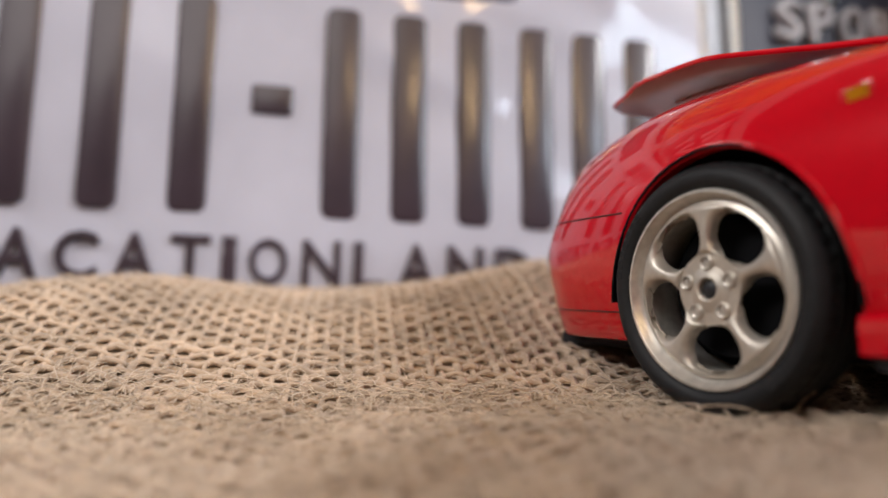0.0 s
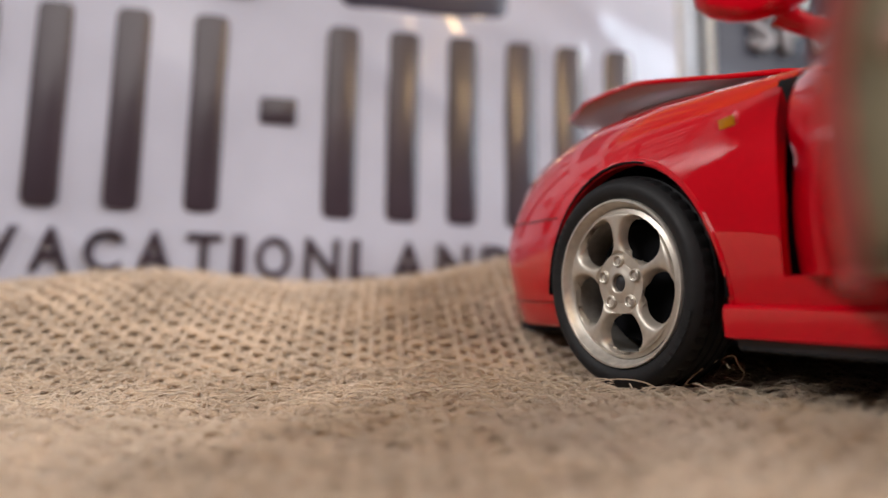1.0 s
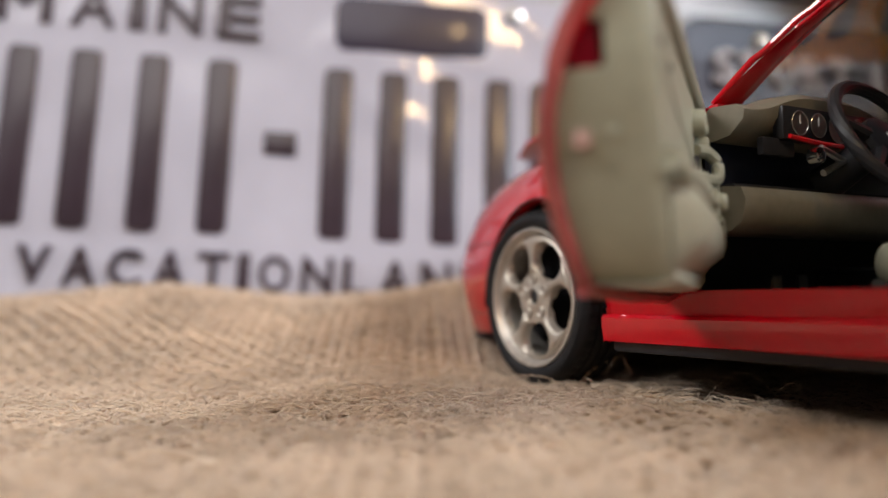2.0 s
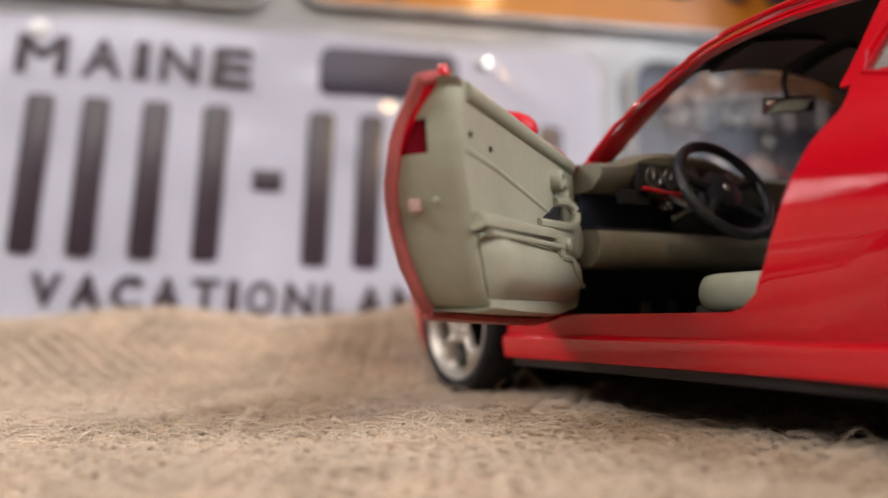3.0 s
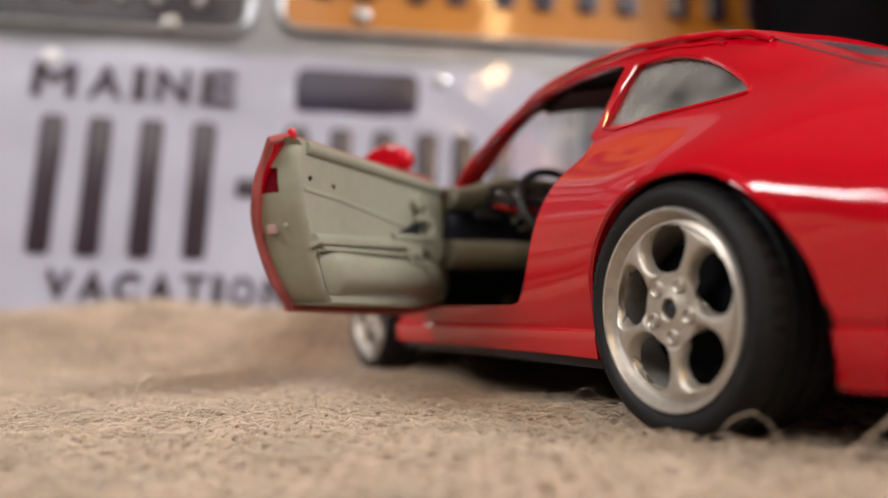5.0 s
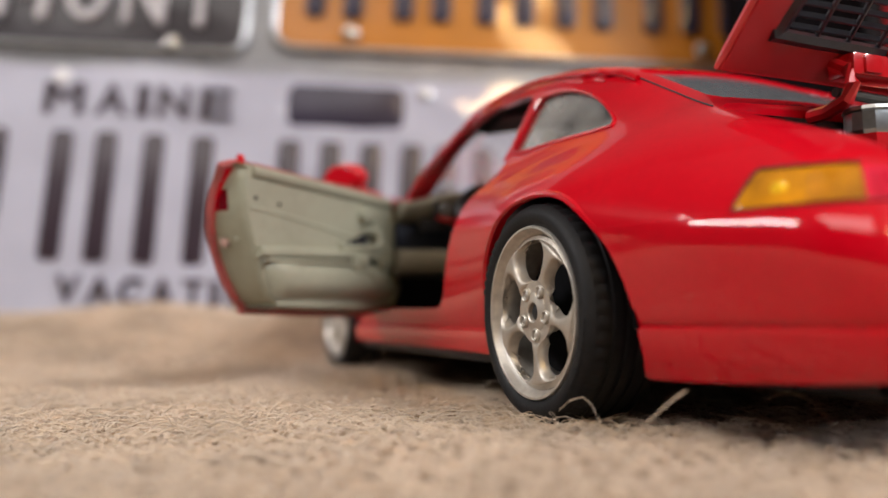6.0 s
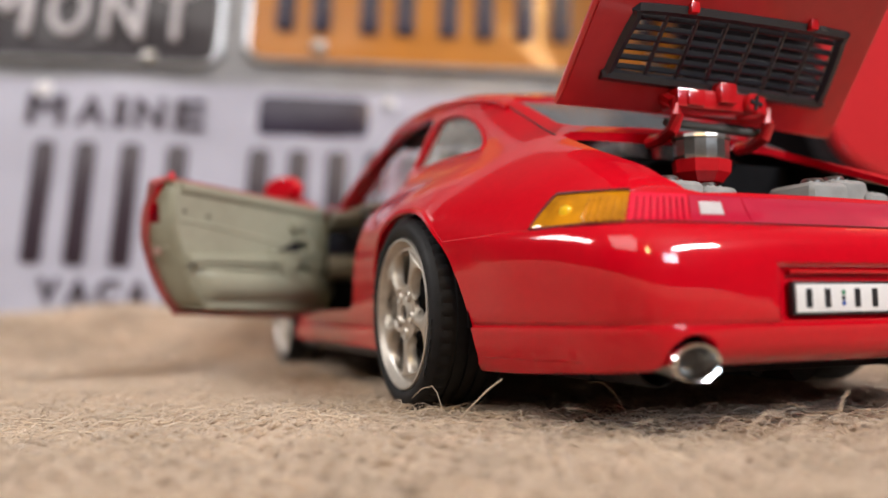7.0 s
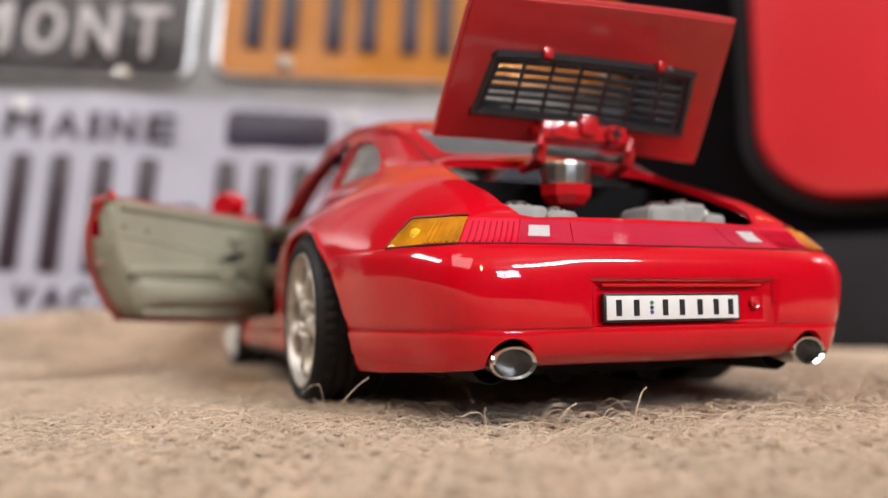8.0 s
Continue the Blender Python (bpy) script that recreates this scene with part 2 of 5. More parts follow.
def cut(mesh, cutters, operation="DIFFERENCE"):
    """Cuts a closed mesh by closed bmeshes; returns a new mesh."""
    ob = bpy.data.objects.new("work", mesh)
    scene.collection.objects.link(ob)
    extra = []
    for bm in cutters:
        data = bpy.data.meshes.new("cutter")
        bm.to_mesh(data)
        bm.free()
        c = bpy.data.objects.new("cutter", data)
        scene.collection.objects.link(c)
        mod = ob.modifiers.new("cut", "BOOLEAN")
        mod.operation, mod.object, mod.solver = operation, c, "EXACT"
        extra.append(c)
    bpy.context.view_layer.update()
    out = bpy.data.meshes.new_from_object(ob.evaluated_get(bpy.context.evaluated_depsgraph_get()))
    for o in (ob, *extra):
        data = o.data
        bpy.data.objects.remove(o)
        if data is not mesh:
            bpy.data.meshes.remove(data)
    return out


def finish(mesh, bevel=0.0, angle=40, scale=CAR):
    """Smooths, rounds sharp edges and scales a cut mesh."""
    bm = bmesh.new()
    bm.from_mesh(mesh)
    bmesh.ops.remove_doubles(bm, verts=bm.verts, dist=0.0008)
    bmesh.ops.dissolve_degenerate(bm, edges=bm.edges, dist=0.0005)
    bmesh.ops.scale(bm, vec=(scale, scale, scale), verts=bm.verts)
    out = bpy.data.meshes.new(mesh.name)
    bm.to_mesh(out)
    bm.free()
    shade(out, angle)
    return out


def words(name, text, mat, parent, m, height, width=None, depth=0.01, scale=UNIT, label=""):
    """Raised letters in the built-in font, centred at m, of a given capital height and total width."""
    curve = bpy.data.curves.new(name, "FONT")
    curve.body, curve.align_x, curve.align_y, curve.extrude = text, "CENTER", "CENTER", depth / 2
    curve.size, curve.resolution_u, curve.bevel_depth, curve.bevel_resolution = 1.0, 3, 0.018, 1
    ob = bpy.data.objects.new(name, curve)
    scene.collection.objects.link(ob)
    bpy.context.view_layer.update()
    mesh = bpy.data.meshes.new_from_object(ob.evaluated_get(bpy.context.evaluated_depsgraph_get()))
    bpy.data.objects.remove(ob)
    co = np.array([v.co for v in mesh.vertices])
    lo, hi = co.min(0), co.max(0)
    ky = height / (hi[1] - lo[1])
    kx = width / (hi[0] - lo[0]) if width else ky
    mid = (lo + hi) / 2
    for v in mesh.vertices:
        v.co = (m @ Vector(((v.co.x - mid[0]) * kx, (v.co.y - mid[1]) * ky, v.co.z))) * scale
    mesh.materials.clear()
    mesh.materials.append(mat)
    out = new(name, mesh)
    out.parent = parent
    return tagged(out, label)

# ---- the model car ----
# Car axes: x forwards from the rear axle, y to its left, z up from where it stands; in metres of the full-size car.
CAR_POSE = Matrix.Rotation(radians(124), 4, "Z")
car = thing("model_car", "red die-cast model sports coupe with open door, bonnet and engine lid", "model car", CAR_POSE)

# x; bottom y z; widest y z; shoulder y z; belt or wing crown y z; roof edge y z; top z
SECTIONS = (
    (-0.985, (0.238, 0.301), (0.310, 0.374), (0.290, 0.436), (0.259, 0.457), (0.186, 0.463), 0.465),
    (-0.968, (0.393, 0.223), (0.445, 0.384), (0.424, 0.470), (0.372, 0.499), (0.238, 0.505), 0.507),
    (-0.925, (0.485, 0.192), (0.542, 0.395), (0.532, 0.501), (0.485, 0.525), (0.289, 0.532), 0.534),
    (-0.880, (0.547, 0.187), (0.599, 0.416), (0.588, 0.513), (0.537, 0.551), (0.309, 0.571), 0.575),
    (-0.830, (0.598, 0.183), (0.650, 0.426), (0.640, 0.523), (0.557, 0.616), (0.330, 0.633), 0.637),
    (-0.750, (0.649, 0.179), (0.706, 0.436), (0.696, 0.532), (0.556, 0.672), (0.360, 0.686), 0.692),
    (-0.620, (0.710, 0.172), (0.772, 0.436), (0.762, 0.540), (0.586, 0.724), (0.390, 0.742), 0.752),
    (-0.450, (0.776, 0.166), (0.829, 0.447), (0.817, 0.571), (0.595, 0.775), (0.419, 0.818), 0.832),
    (-0.280, (0.805, 0.171), (0.869, 0.478), (0.852, 0.613), (0.599, 0.816), (0.449, 0.885), 0.909),
    (-0.100, (0.829, 0.187), (0.900, 0.488), (0.876, 0.644), (0.602, 0.854), (0.463, 0.977), 1.013),
    (0.080, (0.833, 0.197), (0.905, 0.488), (0.880, 0.665), (0.595, 0.873), (0.466, 1.065), 1.112),
    (0.300, (0.821, 0.203), (0.886, 0.478), (0.847, 0.677), (0.609, 0.881), (0.475, 1.130), 1.200),
    (0.550, (0.808, 0.203), (0.860, 0.468), (0.819, 0.686), (0.627, 0.878), (0.488, 1.174), 1.262),
    (0.850, (0.800, 0.203), (0.842, 0.468), (0.806, 0.691), (0.645, 0.871), (0.496, 1.195), 1.304),
    (1.100, (0.798, 0.203), (0.835, 0.468), (0.800, 0.693), (0.654, 0.862), (0.499, 1.182), 1.294),
    (1.280, (0.797, 0.203), (0.834, 0.468), (0.799, 0.694), (0.662, 0.856), (0.509, 1.133), 1.247),
    (1.460, (0.795, 0.203), (0.834, 0.468), (0.799, 0.694), (0.671, 0.848), (0.594, 0.995), 1.101),
    (1.630, (0.799, 0.203), (0.835, 0.468), (0.802, 0.694), (0.680, 0.842), (0.639, 0.860), 0.951),
    (1.800, (0.797, 0.203), (0.839, 0.468), (0.804, 0.694), (0.678, 0.844), (0.565, 0.831), 0.862),
    (1.950, (0.796, 0.203), (0.842, 0.468), (0.807, 0.693), (0.672, 0.848), (0.502, 0.819), 0.831),
    (2.150, (0.789, 0.197), (0.851, 0.468), (0.810, 0.689), (0.655, 0.854), (0.479, 0.798), 0.808),
    (2.300, (0.783, 0.192), (0.850, 0.468), (0.808, 0.684), (0.648, 0.852), (0.467, 0.781), 0.792),
    (2.580, (0.754, 0.182), (0.816, 0.447), (0.770, 0.660), (0.630, 0.826), (0.455, 0.740), 0.746),
    (2.860, (0.685, 0.179), (0.741, 0.426), (0.705, 0.608), (0.607, 0.746), (0.432, 0.665), 0.670),
    (3.030, (0.585, 0.179), (0.642, 0.416), (0.616, 0.540), (0.564, 0.634), (0.409, 0.592), 0.597),
    (3.120, (0.502, 0.182), (0.553, 0.410), (0.533, 0.499), (0.481, 0.551), (0.326, 0.540), 0.545),
    (3.190, (0.346, 0.218), (0.398, 0.400), (0.367, 0.457), (0.325, 0.484), (0.222, 0.488), 0.490),
    (3.220, (0.201, 0.281), (0.232, 0.390), (0.211, 0.426), (0.180, 0.445), (0.118, 0.451), 0.453),
)


def body_solid(inset=0.0):
    """The whole outer form of the car, closed; or the form of its hollow, drawn in by inset."""
    flat = [[x, *b, *w, *s, *k, *r, top] for x, b, w, s, k, r, top in SECTIONS]
    rows = spline(flat, steps=4)
    bm, rings = bmesh.new(), []
    for row in rows:
        x, (yb, zb, ym, zm, ys, zs, yk, zk, yr, zr, top) = row[0], row[1:]
        swell = float(np.interp(x, (-0.985, -0.968, -0.925, -0.88, -0.83, -0.75, -0.62, -0.45), (0.164, 0.164, 0.134, 0.105, 0.085, 0.054, 0.031, 0.0)))
        if x > 0:
            swell = 0.030 * max(0.0, min(1.0, (x - 2.75) / 0.25))
        yb, ym, ys = yb + swell, ym + swell, ys + (0.85 if x < 0 else 0.5) * swell
        half = [(yb * 0.94, zb), (yb, zb + 0.012), (ym, zm), (ys, zs), (yk, zk), (yr, zr), (yr * 0.55, zr + (top - zr) * 0.72), (0, top), (-yr * 0.55, zr + (top - zr) * 0.72)]
        side = [p for p in spline(half, steps=5)[:-5]]
        pts = [(0, zb - 0.004), (yb * 0.5, zb - 0.002)] + [tuple(p) for p in side]
        fade = min(1.0, max(0.0, (1.0 - x) / 0.9))
        ring = [(x, y, z) for y, z in pts] + [(x, -y * (1 + 0.085 * fade * fade * (3 - 2 * fade)), z) for y, z in pts[-2:0:-1]]
        if inset > 0:
            if not -0.95 < x < 3.18:
                continue
            mid = (zb + top) / 2
            drawn = []
            for _, y, z in ring:
                k = 1 - inset / max(0.1, math.hypot(y, z - mid))
                high = mid + (z - mid) * k - (0.030 if x > 1.6 else 0.008) * min(1.0, max(0.0, (z - mid) / 0.06))
                drawn.append((x, y * k, zb + 0.022 + 0.05 * (high - zb) if high < zb + 0.022 else high))
            ring = drawn
        rings.append([bm.verts.new(p) for p in ring])
    n = len(rings[0])
    for one, two in zip(rings, rings[1:]):
        for k in range(n):
            bm.faces.new((one[k], one[(k + 1) % n], two[(k + 1) % n], two[k]))
    bm.faces.new(rings[0])
    bm.faces.new(rings[-1])
    return recalc(bm)


def shell_of(depth):
    """Outer form with the same form, drawn in by depth, as its hollow."""
    bm, inner = body_solid(), body_solid(depth)
    bmesh.ops.reverse_faces(inner, faces=inner.faces[:])
    mesh = bpy.data.meshes.new("shell")
    merge(bm, inner).to_mesh(mesh)
    bm.free()
    return mesh


def ellipse(cx, cz, rx, rz, n=48):
    return [(cx + rx * math.cos(2 * math.pi * k / n), cz + rz * math.sin(2 * math.pi * k / n)) for k in range(n)]


DOOR_OUTLINE = ((1.700, 0.335), (1.700, 0.623), (1.675, 0.837), (1.100, 0.871), (0.612, 0.879), (0.600, 0.810), (0.615, 0.686), (0.655, 0.571), (0.700, 0.457), (0.745, 0.379), (0.790, 0.345), (0.840, 0.335))
WINDOW_OUTLINE = ((1.590, 0.868), (1.430, 1.010), (1.290, 1.120), (1.220, 1.141), (1.050, 1.153), (0.860, 1.155), (0.620, 1.135), (0.578, 1.114), (0.640, 0.896), (1.100, 0.879))
QUARTER_OUTLINE = ((0.588, 0.906), (0.518, 1.087), (0.490, 1.101), (0.360, 1.089), (0.200, 1.029), (0.070, 0.940), (0.005, 0.883), (0.050, 0.878), (0.320, 0.889))
SCREEN_OUTLINE = ((1.800, 0.503), (1.680, 0.576), (1.360, 0.465), (1.300, 0.425), (1.300, -0.425), (1.360, -0.465), (1.680, -0.576), (1.800, -0.503))
REAR_OUTLINE = ((0.120, 0.383), (0.090, 0.420), (-0.200, 0.402), (-0.225, 0.366), (-0.225, -0.366), (-0.200, -0.402), (0.090, -0.420), (0.120, -0.383))
DECK_OUTLINE = ((-0.290, 0.418), (-0.315, 0.459), (-0.550, 0.480), (-0.790, 0.462), (-0.838, 0.425), (-0.846, 0.380), (-0.846, -0.420), (-0.838, -0.455), (-0.790, -0.478), (-0.550, -0.487), (-0.315, -0.459), (-0.290, -0.418))
HOOD_OUTLINE = ((1.930, 0.398), (1.970, 0.460), (2.500, 0.497), (2.800, 0.463), (2.980, 0.379), (3.080, 0.244), (3.100, 0.000), (3.080, -0.244), (2.980, -0.379), (2.800, -0.463), (2.500, -0.497), (1.970, -0.460), (1.930, -0.398))


def tail_cutters():
    """Number plate recess with sloping sides, and the exhaust cut-outs."""
    bm = bmesh.new()
    far, near = [[bm.verts.new((x, y, z)) for y, z in ((a, c), (b, c), (b, d), (a, d))]
                 for x, a, b, c, d in ((-1.150, -0.720, 0.600, 0.150, 0.600), (-0.970, -0.345, 0.252, 0.304, 0.404))]
    bm.faces.new(far)
    bm.faces.new(near)
    for k in range(4):
        bm.faces.new((far[k], far[(k + 1) % 4], near[(k + 1) % 4], near[k]))
    recalc(bm)
    out = [recalc(bm)]
    for s in (1, -1):
        ex = lathe([(0.068, -0.3), (0.068, 0.3)], 28, "x")
        out.append(moved(ex, Matrix.Translation((-0.92, s * 0.525, 0.200))))
    return out


def build_body():
    shell = shell_of(0.028)
    door_prism = prism(DOOR_OUTLINE, "y", 0.55, 1.2)
    skin = cut(shell, [door_prism], "INTERSECT")
    cutters = [prism(ellipse(-0.03, 0.28, 0.365, 0.362), "y", s * 0.45, s * 1.2) for s in (1, -1)]
    cutters += [prism(ellipse(2.24, 0.285, 0.342, 0.374), "y", s * 0.45, s * 1.2) for s in (1, -1)]
    cutters += [prism(((1.737, 0.335), (1.734, 0.514), (1.748, 0.640), (1.768, 0.730), (1.790, 0.800), (1.760, 0.838)) + DOOR_OUTLINE[3:], "y", 0.46, 1.2)]
    cutters += [prism(WINDOW_OUTLINE, "y", s * 0.20, s * 1.2) for s in (1, -1)]
    cutters += [prism(((1.60, 0.80), (1.565, 0.875), (1.10, 0.90), (0.645, 0.915), (0.63, 0.83)), "y", 0.46, 1.2)]
    cutters += [prism(QUARTER_OUTLINE, "y", s * 0.20, s * 1.2) for s in (1, -1)]
    cutters += [prism(SCREEN_OUTLINE, "z", 0.80, 1.5), prism(REAR_OUTLINE, "z", 0.84, 1.5)]
    cutters += [prism(DECK_OUTLINE, "z", 0.572, 1.3), prism(HOOD_OUTLINE, "z", 0.500, 1.3)]
    cutters += tail_cutters()
    body = cut(shell, cutters)
    body.name = "body"
    return body, skin


SKIN = BVHTree.FromBMesh(body_solid())
body_mesh, door_skin = build_body()
body_data = finish(body_mesh)
body = mesh_part("body", body_data, RED, car)
body_data.materials.append(MATT)
for poly in body_data.polygons:
    near = SKIN.find_nearest(poly.center / CAR)
    if near[3] > 0.027 and poly.center.x > -0.90 * CAR:
        poly.material_index = 1


def smooth_skin(mesh):
    """Gives the painted outside the even normals of the form before its openings were cut."""
    form = body_solid()
    form.normal_update()
    form.faces.ensure_lookup_table()
    form.verts.ensure_lookup_table()
    soft = [v.normal.copy() for v in form.verts]
    near = [[e.other_vert(v).index for e in v.link_edges] for v in form.verts]
    for _ in range(8):
        last = soft
        soft = [sum((last[k] for k in near[i] if last[k].dot(last[i]) > 0.90), last[i].copy()).normalized() for i in range(len(last))]
    even = []
    for v in mesh.vertices:
        co, _, index, dist = SKIN.find_nearest(v.co / CAR)
        if dist > 0.0012:
            even.append(None)
            continue
        n = Vector((0, 0, 0))
        for c in form.faces[index].verts:
            n += soft[c.index] / ((c.co - co).length + 0.002)
        even.append(n.normalized())
    form.free()
    out = []
    for poly in mesh.polygons:
        for vi in poly.vertices:
            n = even[vi]
            out.append(n if n is not None and n.dot(poly.normal) > 0.75 else (0, 0, 0))
    mesh.normals_split_custom_set(out)


smooth_skin(body_data)


# -- wheels --
def wheel(name, x, y, side, width, depth, turn):
    """A five-spoke wheel with its tyre; its face looks along side * y."""
    w = thing(name, "", "")
    w.parent = car
    w.matrix_basis = Matrix.Translation((x * CAR, y * CAR, 0.3195 * CAR)) @ (Matrix.Identity(4) if side > 0 else Matrix.Rotation(math.pi, 4, "Z")) @ Matrix.Rotation(turn, 4, "Y") @ Matrix.Diagonal((0.98, 1, 0.98, 1))
    # tyre: y = 0 at the outer wall
    prof = spline([(0.243, -0.030), (0.252, -0.006), (0.272, 0.004), (0.292, 0.001), (0.307, -0.014), (0.3155, -0.032)], 3)
    prof = [tuple(p) for p in prof] + [(0.318, -0.05)]
    grooves = []
    for g in (0.25, 0.42, 0.58, 0.75):
        c = -width * g
        grooves += [(0.318, c + 0.008), (0.311, c + 0.006), (0.311, c - 0.006), (0.318, c - 0.008)]
    tail = [(0.318, -width + 0.05), (0.3155, -width + 0.032), (0.30, -width + 0.008), (0.27, -width), (0.243, -width + 0.03), (0.22, -width + 0.03), (0.22, -0.03)]
    bm = bmesh.new()
    segs, prof_all = 144, prof + grooves + tail
    rings = []
    for k in range(segs):
        a = 2 * math.pi * k / segs
        ring = []
        for i, (r, h) in enumerate(prof_all):
            if 14 <= i <= 18 and k % 3 == 0:
                r -= 0.006          # shoulder blocks of the tread
            ring.append(bm.verts.new((r * math.cos(a), h, r * math.sin(a))))
        rings.append(ring)
    m = len(prof_all)
    for k in range(segs):
        one, two = rings[k], rings[(k + 1) % segs]
        for i in range(m):
            bm.faces.new((one[i], one[(i + 1) % m], two[(i + 1) % m], two[i]))
    tyre = part("tyre", recalc(bm), RUBBER, w, "black rubber tyre", angle=30)
    # raised marks on the wall: plain bars
    for start in (1.9, 4.9):
        for k in range(7):
            bar = box(-0.010, 0.010, 0.0015, 0.0055, 0.272, 0.292, 0.001, 1)
            part("sidewall_mark", moved(bar, Matrix.Rotation(-start - k * 0.10, 4, "Y")), RUBBER, tyre)
    # rim: rolled lip, well and back
    rim = lathe([(0.236, -0.055), (0.2485, -0.028), (0.2500, -0.008), (0.2470, 0.0000), (0.2410, 0.0005), (0.2370, -0.004), (0.2340, -0.018),
                 (0.2260, -0.026), (0.2180, -0.034), (0.2120, -0.070), (0.2080, -width + 0.05), (0.236, -width + 0.02)], 96)
    top = [f for f in rim.faces if len(f.verts) > 10]
    bmesh.ops.delete(rim, geom=top, context="FACES_ONLY")
    part("rim", recalc(rim), SILVER_EDGE, w, "silver rim with worn paint on its lip", angle=50)
    # five spokes: solid at the hub, waisted between rounded windows, flaring into the rim
    radii = [0.030, 0.048, 0.064, 0.076, 0.085] + [0.1495 - 0.0595 * math.cos(math.pi * k / 24) for k in range(25)] + [0.2095, 0.213, 0.222]
    for k in range(5):
        rows = []
        for r in radii:
            t = min(1.0, max(0.0, (r - 0.090) / 0.119))
            gap = 0.084 * (0.62 + 0.48 * t) * max(0.0, 1 - abs(2 * t - 1) ** 2.4) ** 0.5
            open_ = min(1.0, gap / 0.030)
            reach = radians(36.0) - gap / r
            y0 = -depth + 0.003 * min(1.0, max(0.0, (r - 0.09) / 0.04)) - 0.010 * max(0.0, (r - 0.200) / 0.022)
            row = []
            for j in range(-8, 9):
                u = j / 8
                edge = max(0.0, abs(u) - 0.55) / 0.45
                row.append((r * math.sin(reach * u), y0 + 0.010 * open_ * (1 - u * u) - 0.024 * open_ * edge ** 1.7, r * math.cos(reach * u)))
            rows.append(row)
        bm = thick(recalc(grid_sheet(rows)), 0.016)
        moved(bm, Matrix.Rotation(2 * math.pi * k / 5, 4, "Y"))
        part("spoke", bm, SILVER, w, angle=55)
    hub = lathe([(0.001, -depth - 0.01), (0.060, -depth - 0.02), (0.058, -depth + 0.001), (0.052, -depth + 0.003), (0.044, -depth + 0.004), (0.036, -depth + 0.008),
                 (0.030, -depth + 0.0090), (0.026, -depth + 0.006), (0.024, -depth - 0.012), (0.001, -depth - 0.013)], 48)
    hub = part("hub", hub, SILVER, w, angle=40)
    part("hub_cap", lathe([(0.0245, -depth - 0.012), (0.0245, -depth - 0.004), (0.018, -depth - 0.001), (0.010, -depth + 0.002), (0.001, -depth + 0.003)], 32), BLACK, hub, "black centre cap")
    for k in range(5):
        a = 2 * math.pi * k / 5
        nut = lathe([(0.0200, -depth - 0.012), (0.0190, -depth + 0.006), (0.0160, -depth + 0.009), (0.0135, -depth + 0.0075), (0.0120, -depth + 0.001), (0.0075, -depth + 0.001), (0.0065, -depth + 0.005), (0.0005, -depth + 0.0055)], 20)
        moved(nut, Matrix.Translation((0.066 * math.sin(a), 0.0010, 0.066 * math.cos(a))))
        part("lug_nut", nut, SILVER_EDGE, hub)
    # Blackened beyond plain plastic for the shade seen between the spokes.
    part("brake_disc", lathe([(0.001, -0.10), (0.17, -0.10), (0.175, -0.105), (0.175, -0.118), (0.001, -0.12)], 48), SHADE_BLACK, w, "black brake disc behind spokes")
    part("wheel_back", lathe([(0.001, -0.16), (0.206, -0.16), (0.206, -0.17), (0.001, -0.175)], 48), SHADE_BLACK, w, "matt black inner wheel, blackened for its shade")
    return w


wheel("front_wheel", 2.270, 0.840, 1, 0.20, 0.018, 0.04)
wheel("rear_wheel", 0.002, 0.890, 1, 0.25, 0.020, math.pi + 0.10)
wheel("front_wheel", 2.270, -0.840, -1, 0.20, 0.018, 0.3)
wheel("rear_wheel", 0.002, -0.947, -1, 0.25, 0.020, 0.7)

# dark wheel wells and underside
for cx, cz, rx, rz in ((-0.03, 0.28, 0.373, 0.370), (2.24, 0.285, 0.350, 0.382)):
    for s in (1, -1):
        arc = [(cx + rx * math.cos(math.pi * k / 24), cz + rz * math.sin(math.pi * k / 24)) for k in range(25)]
        rows = [[(x, s * y, z) for x, z in arc] for y in (0.47, 0.64, 0.83)]
        bm = grid_sheet(rows)
        inner = prism(arc + [(cx - rx, 0.17), (cx + rx, 0.17)], "y", s * 0.45, s * 0.47)
        part("wheel_well", merge(thick(recalc(bm), 0.006), inner), SHADE_BLACK, car, "matt black wheel well, blackened for its shade")
part("underbody", box(-0.62, 2.85, -0.58, 0.58, 0.135, 0.185, 0.02), MATT, car, "matt black base plate")
for s in (1, -1):
    rocker = prism([(0.36, 0.150), (1.88, 0.152), (1.89, 0.160), (1.89, 0.200), (0.355, 0.200), (0.355, 0.160)], "y", s * 0.60, s * 0.800, 0.006)
    part("rocker_strip", rocker, BLACK, car, "black strip below sill")
    rows = []
    for x in np.linspace(0.325, 1.905, 28):
        w = 0.820 + 0.034 * max(0.0, (0.75 - x) / 0.43) ** 2 + 0.006 * max(0.0, (x - 1.5) / 0.4)
        rows.append([(x, s * (w - 0.02), 0.179), (x, s * (w - 0.001), 0.184), (x, s * (w + 0.006), 0.230), (x, s * (w + 0.006), 0.255), (x, s * (w - 0.004), 0.265), (x, s * (w - 0.03), 0.267)])
    part("sill_moulding", thick(recalc(grid_sheet(rows)), 0.012), RED, car)

# -- finding the skin of the car --


def on_side(x, z, side=1):
    hit = SKIN.ray_cast(Vector((x, side * 2, z)), Vector((0, -side, 0)))
    return Vector(hit[0]) if hit[0] else Vector((x, side * 0.8, z))


def on_top(x, y):
    hit = SKIN.ray_cast(Vector((x, y, 3)), Vector((0, 0, -1)))
    return Vector(hit[0]) if hit[0] else Vector((x, y, 0.8))


